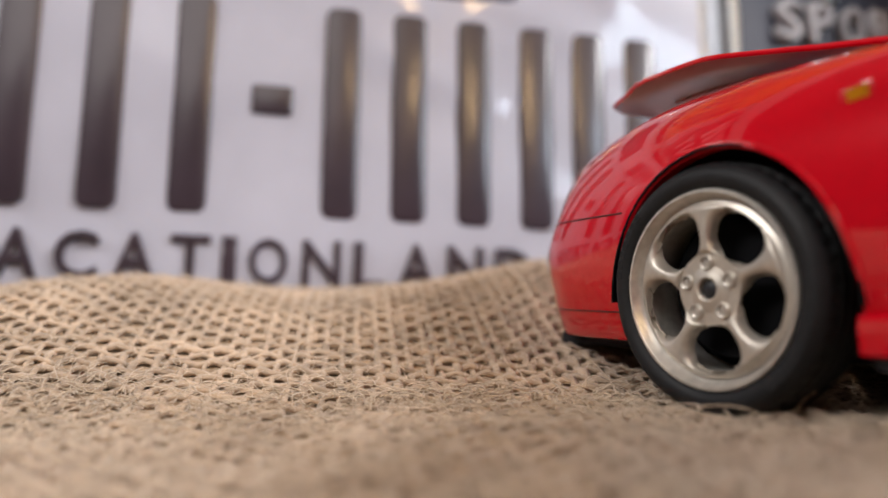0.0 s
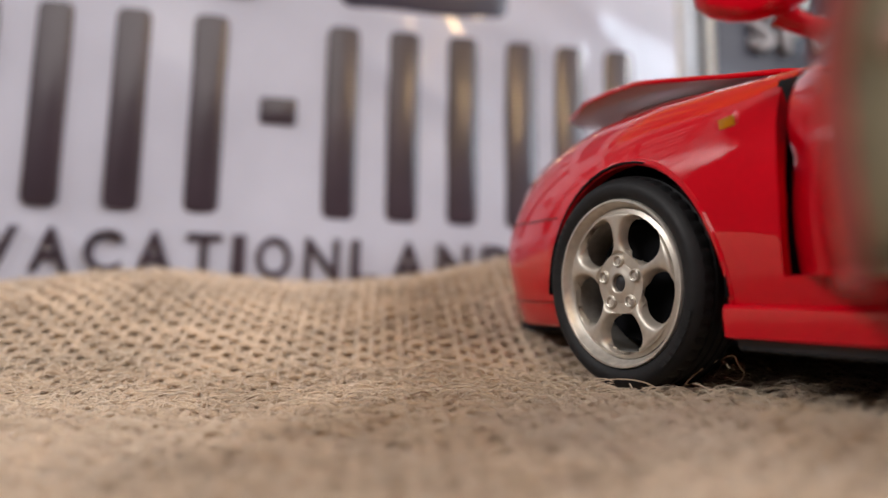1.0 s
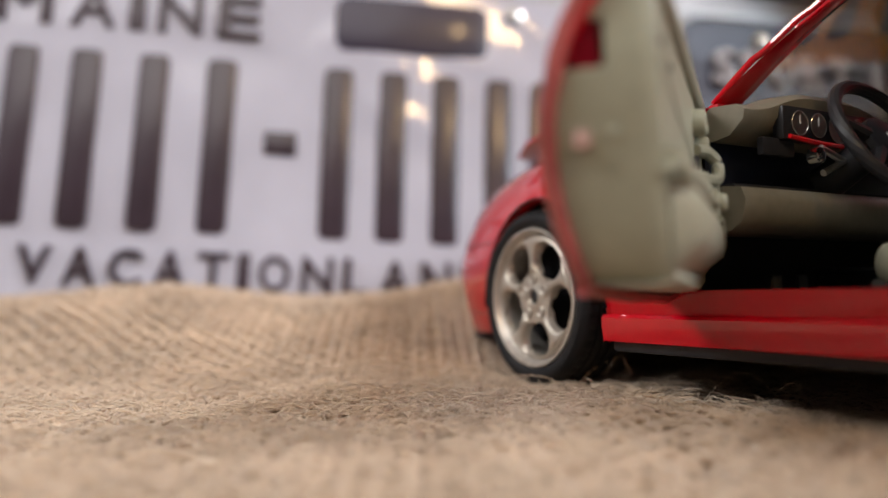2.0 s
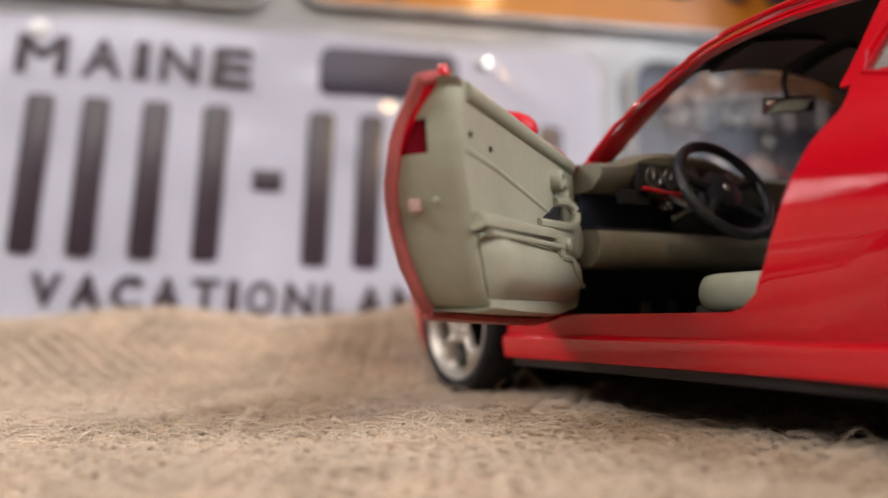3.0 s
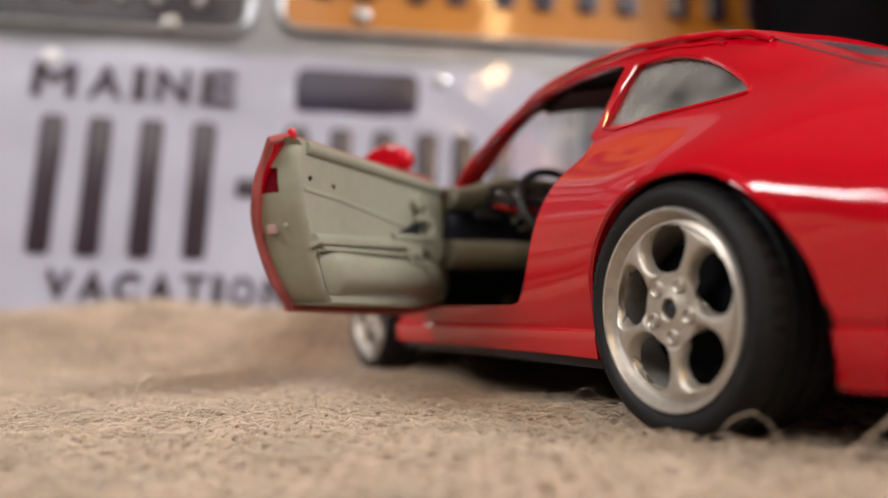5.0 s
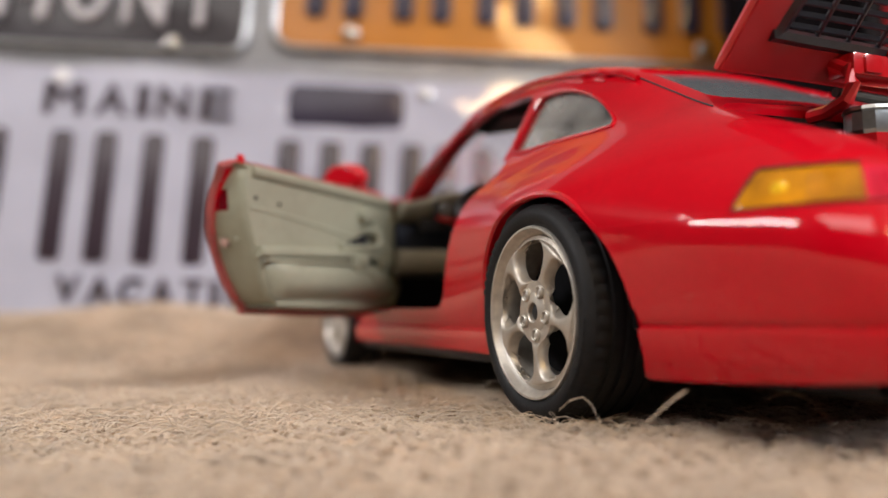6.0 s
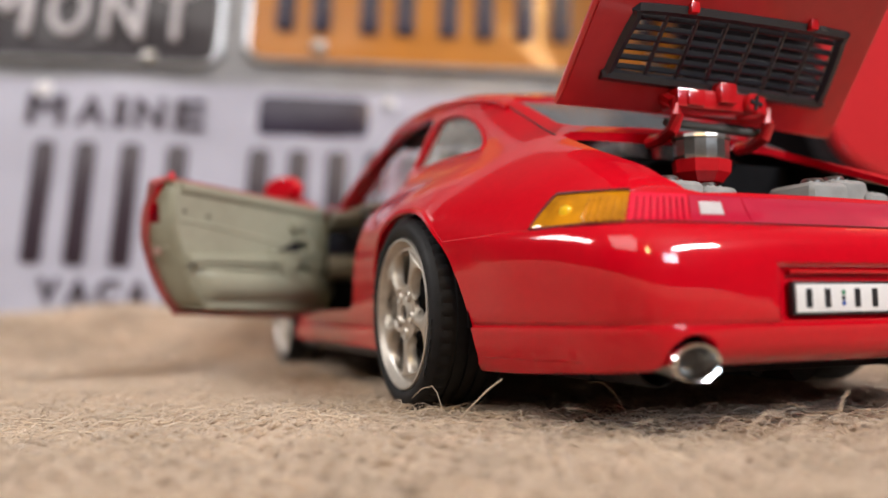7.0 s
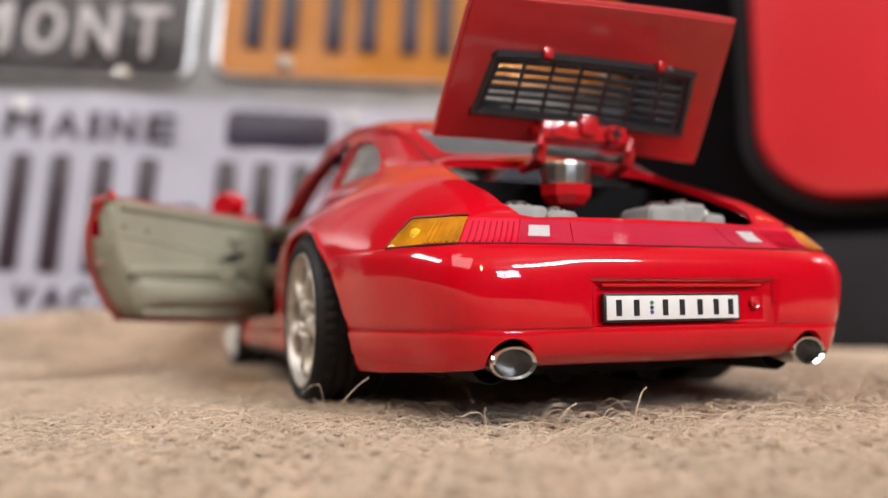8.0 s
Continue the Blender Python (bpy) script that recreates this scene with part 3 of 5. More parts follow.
def on_tail(deg, z, out=0.0, centre=-0.25):
    """The skin seen from an upright axis inside the tail: deg from straight ahead, to the left."""
    d = Vector((math.cos(radians(deg)), math.sin(radians(deg)), 0))
    hit = SKIN.ray_cast(Vector((centre, 0, z)) + 3 * d, -d)
    p = Vector(hit[0]) if hit[0] else Vector((centre, 0, z)) + 0.6 * d
    return p + out * d


def seam(name, points, mat=SEAM_RED, radius=0.003):
    part(name, tube(points, radius, 5), mat, car)


# -- seams and mouldings --
BUMPER = ((0.5272, -0.006), (0.5264, 0.0015), (0.5245, 0.0035), (0.5200, 0.0040), (0.500, 0.0048), (0.475, 0.0062), (0.440, 0.0095), (0.400, 0.0090), (0.360, 0.0085), (0.325, 0.0075),
          (0.298, 0.0065), (0.2935, 0.0050), (0.2915, -0.003), (0.2880, -0.003), (0.2865, 0.0045), (0.2825, 0.0065), (0.265, 0.0065), (0.240, 0.0055), (0.215, 0.004), (0.198, 0.001), (0.190, -0.012))


def rear_bumper():
    """A shell of its own, a little proud of the tail, with a rolled top edge and a groove above its lower apron."""
    rows = []
    for z, out in BUMPER:
        arch = -0.036 - 0.367 * math.sqrt(max(0.0, 1 - ((max(z, 0.28) - 0.28) / 0.362) ** 2))
        a0 = math.degrees(math.atan2(0.865, arch + 0.25))
        turns = [a0 + (360 - 2 * a0) * k / 96 for k in range(97)]
        reach = np.array([(on_tail(a, z) - Vector((-0.25, 0, z))).length for a in turns])
        for _ in range(3):
            reach[1:-1] = (reach[:-2] + 2 * reach[1:-1] + reach[2:]) / 4
        rows.append([Vector((-0.25, 0, z)) + float(r + out) * Vector((math.cos(radians(a)), math.sin(radians(a)), 0)) for a, r in zip(turns, reach)])
    data = bpy.data.meshes.new("rear_bumper")
    back = [[p - 0.012 * (p - Vector((-0.25, 0, p.z))).normalized() for p in row] for row in rows]
    loop = [one + two[::-1] for one, two in zip(rows, back)]
    bm = bmesh.new()
    vs = [[bm.verts.new(p) for p in ring] for ring in loop]
    n = len(vs[0])
    for one, two in zip(vs, vs[1:]):
        for k in range(n):
            bm.faces.new((one[k], one[(k + 1) % n], two[(k + 1) % n], two[k]))
    for ring in (vs[0], vs[-1]):
        for k in range(n // 2 - 1):
            bm.faces.new((ring[k], ring[k + 1], ring[n - 2 - k], ring[n - 1 - k]))
    recalc(bm).to_mesh(data)
    bm.free()
    mesh_part("rear_bumper", finish(cut(data, tail_cutters()), angle=32), RED, car, "red rear bumper with a groove above its apron")


rear_bumper()
for s in (1, -1):
    seam("front_bumper_seam", [on_side(x, 0.530 + 0.006 * (x - 2.6), s) for x in np.linspace(2.555, 3.12, 16)])
    seam("apron_seam", [on_side(x, 0.256, s) for x in np.linspace(2.575, 3.14, 16)])
    # rain gutter and the lip above the side windows
    roof = []
    for x in np.linspace(1.60, 0.02, 44):
        row = min(spline([[r[0], *r[5]] for r in SECTIONS], 8), key=lambda p: abs(p[0] - x))
        roof.append(Vector((x, s * (row[1] + 0.012), row[2] + 0.004)))
    part("rain_gutter", tube(roof, 0.0095, 8), RED, car)
    low = [Vector((p.x, s * (abs(p.y) + 0.020), p.z - 0.028)) for p in roof[6:-4]]
    part("window_moulding", tube([on_side(p.x, p.z, s) + Vector((0, s * 0.002, 0)) for p in low], 0.006, 6), RED, car)
    # wing line from the roof down to the engine lid
    seam("roof_seam", [on_top(x, s * y) + Vector((0, 0, 0.001)) for x, y in zip(np.linspace(0.38, -0.30, 16), np.linspace(0.455, 0.475, 16))], BLACK, 0.003)
    # wheel arch lips
    for cx, cz, rx, rz in ((-0.03, 0.28, 0.365, 0.362), (2.24, 0.285, 0.342, 0.374)):
        arc = []
        for k in range(2, 47):
            a = math.pi * (k - 3) / 42
            arc.append(on_side(cx + rx * 1.018 * math.cos(a), max(0.215, cz + rz * 1.018 * math.sin(a)), s) + Vector((0, -s * 0.004, 0)))
        part("arch_lip", tube(arc, 0.010, 6), RED, car)
    # window surround of the quarter light
    ring = [on_side(x, z, s) + Vector((0, s * 0.001, 0)) for x, z in [tuple(p) for p in spline(QUARTER_OUTLINE, 3, True)]]
    part("quarter_trim", tube(ring, 0.007, 6, None, True), RED, car)

# -- glazing: thin moulded plastic just inside the openings --
for s in (1, -1):
    inner = [(0.30 + (x - 0.30) * 1.06, 0.955 + (z - 0.955) * 1.08) for x, z in QUARTER_OUTLINE]
    rows = []
    for t in np.linspace(0, 1, 10):
        z = 0.868 + t * 0.245
        rows.append([on_side(0.66 - 0.70 * u, z, s) - Vector((0, s * 0.018, 0)) for u in np.linspace(0, 1, 14)])
    data = bpy.data.meshes.new("pane")
    thick(recalc(grid_sheet(rows)), 0.008).to_mesh(data)
    pane = cut(data, [prism(inner, "y", s * 0.2, s * 1.2)], "INTERSECT")
    part_ob = mesh_part("quarter_window", finish(pane), SMOKE, car, "milky clear plastic quarter window")
rows = [[on_top(1.86 - 0.60 * t, y * (0.60 - 0.10 * t)) - Vector((0.01, 0, 0.012)) for y in np.linspace(-1, 1, 15)] for t in np.linspace(0.05, 1, 10)]
part("windscreen", thick(recalc(grid_sheet(rows)), 0.006), CLEAR, car, "clear plastic windscreen")
rows = [[on_top(0.15 - 0.40 * t, y * 0.43) - Vector((0, 0, 0.014)) for y in np.linspace(-1, 1, 13)] for t in np.linspace(0, 1, 8)]
part("rear_window", thick(recalc(grid_sheet(rows)), 0.008), DUSK, car, "smoked clear plastic rear window")

# -- tail lamps --
def lens(name, a0, a1, zlo, zhi, mat, out=0.006, n=10, label="", ribs=0):
    rows = []
    for i in range(7):
        t = i / 6
        row = []
        for j in range(n + 1):
            a = a0 + (a1 - a0) * j / n
            lo = zlo if not callable(zlo) else zlo(j / n)
            hi = zhi if not callable(zhi) else zhi(j / n)
            edge = 0.006 * (1 - (2 * t - 1) ** 6)
            row.append(on_tail(a, lo + (hi - lo) * t, out - 0.006 + edge))
        rows.append(row)
    bm = thick(recalc(grid_sheet(rows)), 0.012)
    return part(name, bm, mat, car, label)


for s in (1, -1):
    def turn(a):
        return a if s > 0 else 360 - a
    amber = lens("indicator_lens", turn(118.6), turn(134.6), 0.527, lambda u: 0.532 + 0.090 * min(1.0, u / 0.14) ** 0.8 - 0.007 * u, AMBER, 0.005, 26, "amber indicator lens with yellow bulb behind")
    border = [on_tail(turn(118.6 + 16.0 * u), 0.5265, 0.003) for u in np.linspace(1, 0, 14)] + [on_tail(turn(118.6 + 16.0 * u), 0.532 + 0.091 * min(1.0, u / 0.14) ** 0.8 - 0.007 * u, 0.003) for u in np.linspace(0, 1, 26)]
    part("lens_border", tube(border, 0.0042, 5), SEAM_RED, amber, "dark edge of indicator lens")
    part("bulb", moved(lathe([(0.001, -0.02), (0.016, -0.012), (0.019, 0.0), (0.016, 0.012), (0.001, 0.02)], 16, "z"), Matrix.Translation(on_tail(turn(124.5), 0.565, -0.005))),
         material("yellow_bulb", (0.9, 0.55, 0.02), rough=0.2, coat=0.5), amber, "yellow bulb")
    red = lens("tail_lens", turn(134.9), turn(144.2), 0.527, 0.614, RED_LENS, 0.004, 10, "ribbed red tail lens")
    for k in range(14):
        a = turn(128.4 + k * 1.1 if k < 6 else 136.0 + (k - 6) * 1.05)
        pts = [on_tail(a, 0.534 + 0.009 * i, 0.0065) for i in range(8)]
        part("lens_rib", tube(pts, 0.0030, 5), AMBER if k < 6 else RIB_RED, amber if k < 6 else red)
    block = lens("reflector_lens", turn(144.5), turn(156.0), 0.527, 0.612, PINK_LENS, 0.004, 8, "deep red reflector section")
    rows = [[on_tail(turn(a), z, 0.0085) for a in np.linspace(146.4, 150.9, 4)] for z in (0.553, 0.570, 0.588)]
    part("reflector", thick(recalc(grid_sheet(rows)), 0.004), REFLECTOR, block, "pale square reflector")
lens("light_strip", 156.3, 203.7, 0.527, 0.612, PINK_LENS, 0.004, 24, "deep red strip between tail lamps")
part("strip_edge", tube([on_tail(a, 0.5275, 0.003) for a in range(119, 242, 2)], 0.0035, 5), SEAM_RED, car)

# -- number plate, lock and tailpipes --
board = part("number_plate", box(-0.992, -0.976, -0.238, 0.248, 0.304, 0.386, 0.004), INK, car, "small white number plate with black border")
part("plate_face", box(-0.9945, -0.990, -0.230, 0.240, 0.311, 0.379, 0.001), WHITE, board, "white plate face")
for y in (0.200, 0.140, 0.040, -0.020, -0.085, -0.145, -0.200):
    part("plain_bar", box(-0.9965, -0.993, y - 0.0095, y + 0.0095, 0.322, 0.368, 0.001, 1), INK, board)
for z, col in ((0.332, (0.05, 0.10, 0.35)), (0.345, (0.05, 0.05, 0.06)), (0.359, (0.02, 0.22, 0.10))):
    part("plate_seal", moved(lathe([(0.001, -0.0965), (0.006, -0.0965), (0.006, -0.094), (0.001, -0.094)], 12, "x"), Matrix.Translation((-0.90, 0.088, z))),
         material("seal_ink", col, rough=0.4), board)
part("plate_lip", tube([(-0.982, y, 0.409) for y in np.linspace(-0.330, 0.246, 8)], 0.0045, 6), RED_RAW, car, "red lip over number plate")
part("lock", moved(lathe([(0.001, -0.986), (0.010, -0.984), (0.012, -0.981), (0.016, -0.983), (0.019, -0.980), (0.019, -0.950), (0.001, -0.948)], 20, "x"), Matrix.Translation((0, -0.312, 0.356))), RED_RAW, car)
for s in (1, -1):
    m = Matrix.Translation((0, s * 0.524, 0.203)) @ Matrix.Diagonal((1, 1.32, 0.86, 1))
    pipe = lathe([(0.044, -0.70), (0.050, -0.955), (0.053, -0.972), (0.050, -0.980), (0.042, -0.976), (0.040, -0.94), (0.036, -0.85), (0.001, -0.84)], 36, "x")
    pipe = part("tailpipe", moved(pipe, m), CHROME, car, "chrome oval tailpipe")
    # Added disc, duller than the chrome, for the shade inside the bore.
    part("pipe_bore", moved(lathe([(0.001, -0.905), (0.0385, -0.903), (0.0385, -0.890), (0.001, -0.888)], 28, "x"), m), material("shaded_steel", (0.17, 0.165, 0.16), rough=0.4, metal=0.8, grain=0.4, grain_size=500), pipe, "grey disc for the shaded bore of the pipe")
    part("pipe_shroud", moved(lathe([(0.066, -0.60), (0.066, -0.835), (0.062, -0.835), (0.060, -0.62), (0.001, -0.61)], 32, "x"), Matrix.Translation((0, s * 0.525, 0.200))), MATT, car, "black cut-out liner")
    # side marker on the front wing
    p = on_side(1.912, 0.722, s)
    mk = box(p.x - 0.040, p.x + 0.032, min(p.y - s * 0.012, p.y + s * 0.006), max(p.y - s * 0.012, p.y + s * 0.006), 0.700, 0.742, 0.005)
    marker = part("side_marker", moved(mk, Matrix.Translation(p) @ Matrix.Rotation(radians(9), 4, "Y") @ Matrix.Translation(-p)), RED_RAW, car)
    mk = box(p.x - 0.034, p.x + 0.014, min(p.y - s * 0.004, p.y + s * 0.010), max(p.y - s * 0.004, p.y + s * 0.010), 0.708, 0.735, 0.003)
    part("marker_lens", moved(mk, Matrix.Translation(p) @ Matrix.Rotation(radians(9), 4, "Y") @ Matrix.Translation(-p)), AMBER, marker, "amber marker lens")
    # front fog lens in the bumper corner
    q = on_side(3.12, 0.42, s)
    part("front_lens", moved(lathe([(0.001, -0.01), (0.05, -0.006), (0.056, 0.004), (0.04, 0.012), (0.001, 0.016)], 24, "y"), Matrix.Translation(q) @ Matrix.Rotation(-s * radians(40), 4, "Z") @ (Matrix.Identity(4) if s > 0 else Matrix.Rotation(math.pi, 4, "Z"))),
         material("milky_lens", (0.62, 0.60, 0.58), rough=0.2, coat=0.5), car, "clear front lens")
    part("apron_lip", box(2.62, 3.06, min(s * 0.30, s * 0.60), max(s * 0.30, s * 0.60), 0.135, 0.182, 0.015), MATT, car, "black lower lip")
part("axle", moved(lathe([(0.001, -0.7), (0.05, -0.7), (0.05, 0.7), (0.001, 0.7)], 16, "y"), Matrix.Translation((0, 0, 0.318))), MATT, car)
part("axle", moved(lathe([(0.001, -0.65), (0.05, -0.65), (0.05, 0.65), (0.001, 0.65)], 16, "y"), Matrix.Translation((2.272, 0, 0.318))), MATT, car)
for y, r in ((0.16, 0.05), (-0.20, 0.06), (-0.02, 0.035)):
    part("engine_sump", moved(lathe([(0.001, -0.10), (r, -0.09), (r, 0.30), (0.001, 0.32)], 18, "x"), Matrix.Translation((-0.50, y, 0.155))), MATT, car)

# -- bonnet, raised --
hood = thing("bonnet", "", "")
hood.parent = car
hood.matrix_basis = Matrix.Translation((1.90 * CAR, 0, 0.900 * CAR)) @ Matrix.Rotation(radians(-13.6), 4, "Y") @ Matrix.Translation((-1.90 * CAR, 0, -0.815 * CAR))
HALF = [p for p in HOOD_OUTLINE if p[1] >= 0]


def hood_at(x, v, drop=0.0):
    """v across from edge to edge; the tip runs out flat."""
    p = on_top(x, float(v) * max(0.03, float(np.interp(x, [q[0] for q in HALF], [q[1] for q in HALF]))))
    return p + Vector((0, 0, max(0.0, x - 2.86) ** 2 - drop))


runs = list(np.linspace(1.935, 2.95, 22)) + [2.99, 3.02, 3.045, 3.065, 3.08, 3.09, 3.096]
sheet = grid_sheet([[hood_at(x, v) for v in np.linspace(-1, 1, 25)] for x in runs])
if sum(f.normal.z for f in recalc(sheet).faces) < 0:
    bmesh.ops.reverse_faces(sheet, faces=sheet.faces[:])
hood_skin = bpy.data.meshes.new("bonnet_panel")
thick(sheet, 0.013).to_mesh(hood_skin)
sheet.free()
hood_mesh = finish(hood_skin)
rim = [hood_at(x, 1, 0.005) for x in runs] + [hood_at(x, -1, 0.005) for x in runs[::-1]]
part("bonnet_edge", tube(rim, 0.0085, 8, None, True), RED, hood)
mesh_part("bonnet_panel", hood_mesh, RED, hood, "raised red bonnet")
# Dull red underside, its colour raised for light bounced off the cloth.
hood_mesh.materials.append(material("bounce_lit_red", (0.42, 0.14, 0.14), rough=0.30, grain=0.2, grain_size=300))
for poly in hood_mesh.polygons:
    if poly.normal.z < 0.1:
        poly.material_index = 1
for y in (0.16, -0.16):
    pts = [on_top(x, y * (1.6 - 0.35 * (x - 2.0))) + Vector((0, 0, -0.016)) for x in np.linspace(2.05, 2.85, 10)]
    part("bonnet_brace", tube(pts, 0.006, 6), hood_mesh.materials[1], hood, "dull red brace under bonnet")
part("luggage_tub", prism([(x, y * 0.97) for x, y in HOOD_OUTLINE], "z", 0.40, 0.46), MATT, car, "matt black luggage well")

# -- door, standing open --
HINGE = Vector((1.69, 0.775, 0))
door = thing("door", "", "")
door.parent = car
door.matrix_basis = Matrix.Translation(HINGE * CAR) @ Matrix.Rotation(radians(-51.0), 4, "Z") @ Matrix.Translation(-HINGE * CAR)


def fuller(x, z):
    """The door stands fuller at its rear edge, below the window line, than the loft of the body, and tucks in at its hinges."""
    return float(np.interp(z, (0.40, 0.55, 0.70, 0.80, 0.86, 0.89), (0.0, 0.014, 0.030, 0.100, 0.112, 0.080))) * min(1.0, max(0.0, (1.69 - x) / 0.9)) - 0.080 * min(1.0, max(0.0, (x - 0.85) / 0.78)) ** 1.5 * min(1.0, max(0.0, (0.78 - z) / 0.18))


for v in door_skin.vertices:
    v.co.y += fuller(v.co.x, v.co.z) + 0.060 * min(1.0, max(0.0, (v.co.x - 1.40) / 0.25))
mesh_part("door_skin", finish(door_skin), RED, door, "red outer skin of open door")


def shrunk(points, k, cx=None, cz=None):
    cx = sum(p[0] for p in points) / len(points) if cx is None else cx
    cz = sum(p[1] for p in points) / len(points) if cz is None else cz
    return [(cx + (x - cx) * k, cz + (z - cz) * k) for x, z in points]


PANEL = ((1.645, 0.352), (1.645, 0.62), (1.615, 0.835), (1.10, 0.866), (0.640, 0.876), (0.620, 0.856), (0.613, 0.80), (0.626, 0.690), (0.665, 0.576), (0.710, 0.460), (0.754, 0.384), (0.792, 0.353), (0.845, 0.345))
smooth_panel = [tuple(p) for p in spline(PANEL, 3, True)]
bm = bmesh.new()
rings = []
for y, k in ((None, 0.994), (0.700, 1.0), (0.672, 0.990), (0.660, 0.972)):
    ring = []
    for x, z in shrunk(smooth_panel, k, 1.17, 0.61):
        ring.append(bm.verts.new((x, max(0.705, on_side(x, min(z, 0.865)).y + fuller(x, z) - 0.024) if y is None else y, z)))
    rings.append(ring)
for one, two in zip(rings, rings[1:]):
    for k in range(len(one)):
        bm.faces.new((one[k], one[(k + 1) % len(one)], two[(k + 1) % len(one)], two[k]))
bm.faces.new(rings[0])
bm.faces.new(rings[-1])
data = bpy.data.meshes.new("panel")
recalc(bm).to_mesh(data)
bm.free()
lock_hole = box(0.58, 0.700, 0.742, 0.86, 0.705, 0.785, 0.004)
panel = cut(data, [lock_hole])
lining = mesh_part("door_lining", finish(panel), CREAM, door, "grey-green plastic door lining")
part("lock_recess", box(0.628, 0.760, 0.752, 0.800, 0.700, 0.790, 0.004), material("dark_maroon_plastic", (0.20, 0.004, 0.014), rough=0.2, coat=0.5, grain=0.2, grain_size=400), lining, "dark red recess of door catch")
# raised rail along the top, arm rest, pocket, knobs
part("top_rail", tube([(x, 0.668, 0.846 - 0.018 * (x - 0.7)) for x in np.linspace(0.655, 1.60, 12)], 0.026, 12), CREAM, lining)
rows = []
for x in np.linspace(0.685, 1.50, 30):
    b, up = 0.030 + 0.014 * math.sin((x - 0.74) * 3.0), 0.018 + 0.030 * (x - 0.70)
    rows.append([(x, 0.664, 0.558 + up), (x, 0.662 - 0.7 * b, 0.553 + up), (x, 0.660 - b, 0.545 + up), (x, 0.656 - b, 0.533 + up), (x, 0.658 - b, 0.522 + up), (x, 0.664 - b * 0.7, 0.515 + up), (x, 0.664, 0.510 + up)])
part("arm_rest", thick(recalc(grid_sheet(rows)), 0.02), CREAM, lining)
rows = []
for i, z in enumerate(np.linspace(0.522, 0.385, 9)):
    t = i / 8
    row = []
    for x in np.linspace(0.715 + 0.06 * t, 1.58, 24):
        u = (x - 0.715 - 0.06 * t) / 0.865
        bulge = 0.055 * (1 - abs(2 * t - 0.9) ** 3) * min(1, max(0.0, 14 * u)) ** 0.6 * min(1, 5 * (1.03 - u))
        row.append((x, 0.662 - max(0.0, bulge), z))
    rows.append(row)
part("door_pocket", thick(recalc(grid_sheet(rows)), 0.01), CREAM, lining)
part("crease", tube([(0.645, 0.6660, 0.712), (0.85, 0.6660, 0.700), (1.10, 0.6660, 0.672), (1.36, 0.6660, 0.640)], 0.0105, 12), CREAM, lining)
part("crease", tube([(0.685, 0.6650, 0.566), (1.00, 0.6650, 0.580), (1.36, 0.6650, 0.592)], 0.0090, 12), CREAM, lining)
for x, z in ((0.676, 0.750), (0.808, 0.740)):
    part("screw_hole", moved(lathe([(0.001, -0.003), (0.0065, -0.002), (0.008, 0.002), (0.001, 0.003)], 16, "y"), Matrix.Translation((x, 0.657, z))), MATT, lining, "dark screw hole")
part("edge_stud", moved(lathe([(0.001, 0.0), (0.009, 0.003), (0.007, 0.016), (0.001, 0.018)], 12, "x"), Matrix.Translation((0.664, 0.735, 0.60)) @ Matrix.Rotation(math.pi, 4, "Z")), CREAM, lining)
part("pocket_lip", tube([(x, 0.628 - 0.022 * math.sin((x - 0.70) * 2.6), 0.524 + 0.012 * (x - 0.70)) for x in np.linspace(0.705, 1.30, 16)], 0.009, 8), CREAM, lining)
# mirror control: two knobs and a small stub
for x, z, r in ((1.372, 0.750, 0.035), (1.445, 0.702, 0.029), (1.425, 0.745, 0.018)):
    knob = lathe([(r, 0.02), (r, -0.014), (r * 0.88, -0.024), (r * 0.52, -0.028), (r * 0.45, -0.024), (0.001, -0.023)], 24, "y")
    part("mirror_knob", moved(knob, Matrix.Translation((x, 0.655, z))), CREAM, lining)
# pull handle round a black patch that gives its gap shade, and the round housing in front of it
part("handle_shade", prism([(1.212, 0.608), (1.300, 0.640), (1.365, 0.668), (1.408, 0.672), (1.400, 0.612)], "y", 0.650, 0.668, 0.002), MATT, lining, "black patch for the shaded gap behind pull handle")
loop = spline([(1.195, 0.658, 0.600), (1.290, 0.640, 0.602), (1.385, 0.618, 0.604), (1.432, 0.608, 0.624), (1.448, 0.612, 0.660), (1.425, 0.634, 0.684), (1.375, 0.658, 0.684)], 4)
part("pull_handle", tube([Vector(p) for p in loop], 0.016, 8), CREAM, lining)
part("speaker_roundel", moved(lathe([(0.064, 0.03), (0.064, -0.026), (0.058, -0.040), (0.044, -0.046), (0.001, -0.047)], 36, "y"), Matrix.Translation((1.500, 0.655, 0.572))), CREAM, lining)
# catch with its stub, and the stepped edge of the pocket
catch = part("door_catch", box(1.235, 1.335, 0.600, 0.650, 0.502, 0.566, 0.010), CREAM, lining)
part("catch_stub", moved(lathe([(0.022, 0.02), (0.022, -0.010), (0.017, -0.016), (0.001, -0.017)], 18, "y"), Matrix.Translation((1.290, 0.600, 0.540))), CREAM, catch)
step = spline([(1.245, 0.602, 0.500), (1.335, 0.600, 0.498), (1.352, 0.599, 0.480), (1.385, 0.600, 0.460), (1.440, 0.603, 0.440), (1.53, 0.612, 0.425)], 3)
part("pocket_step", tube([Vector(p) for p in step], 0.0085, 6), CREAM, lining)
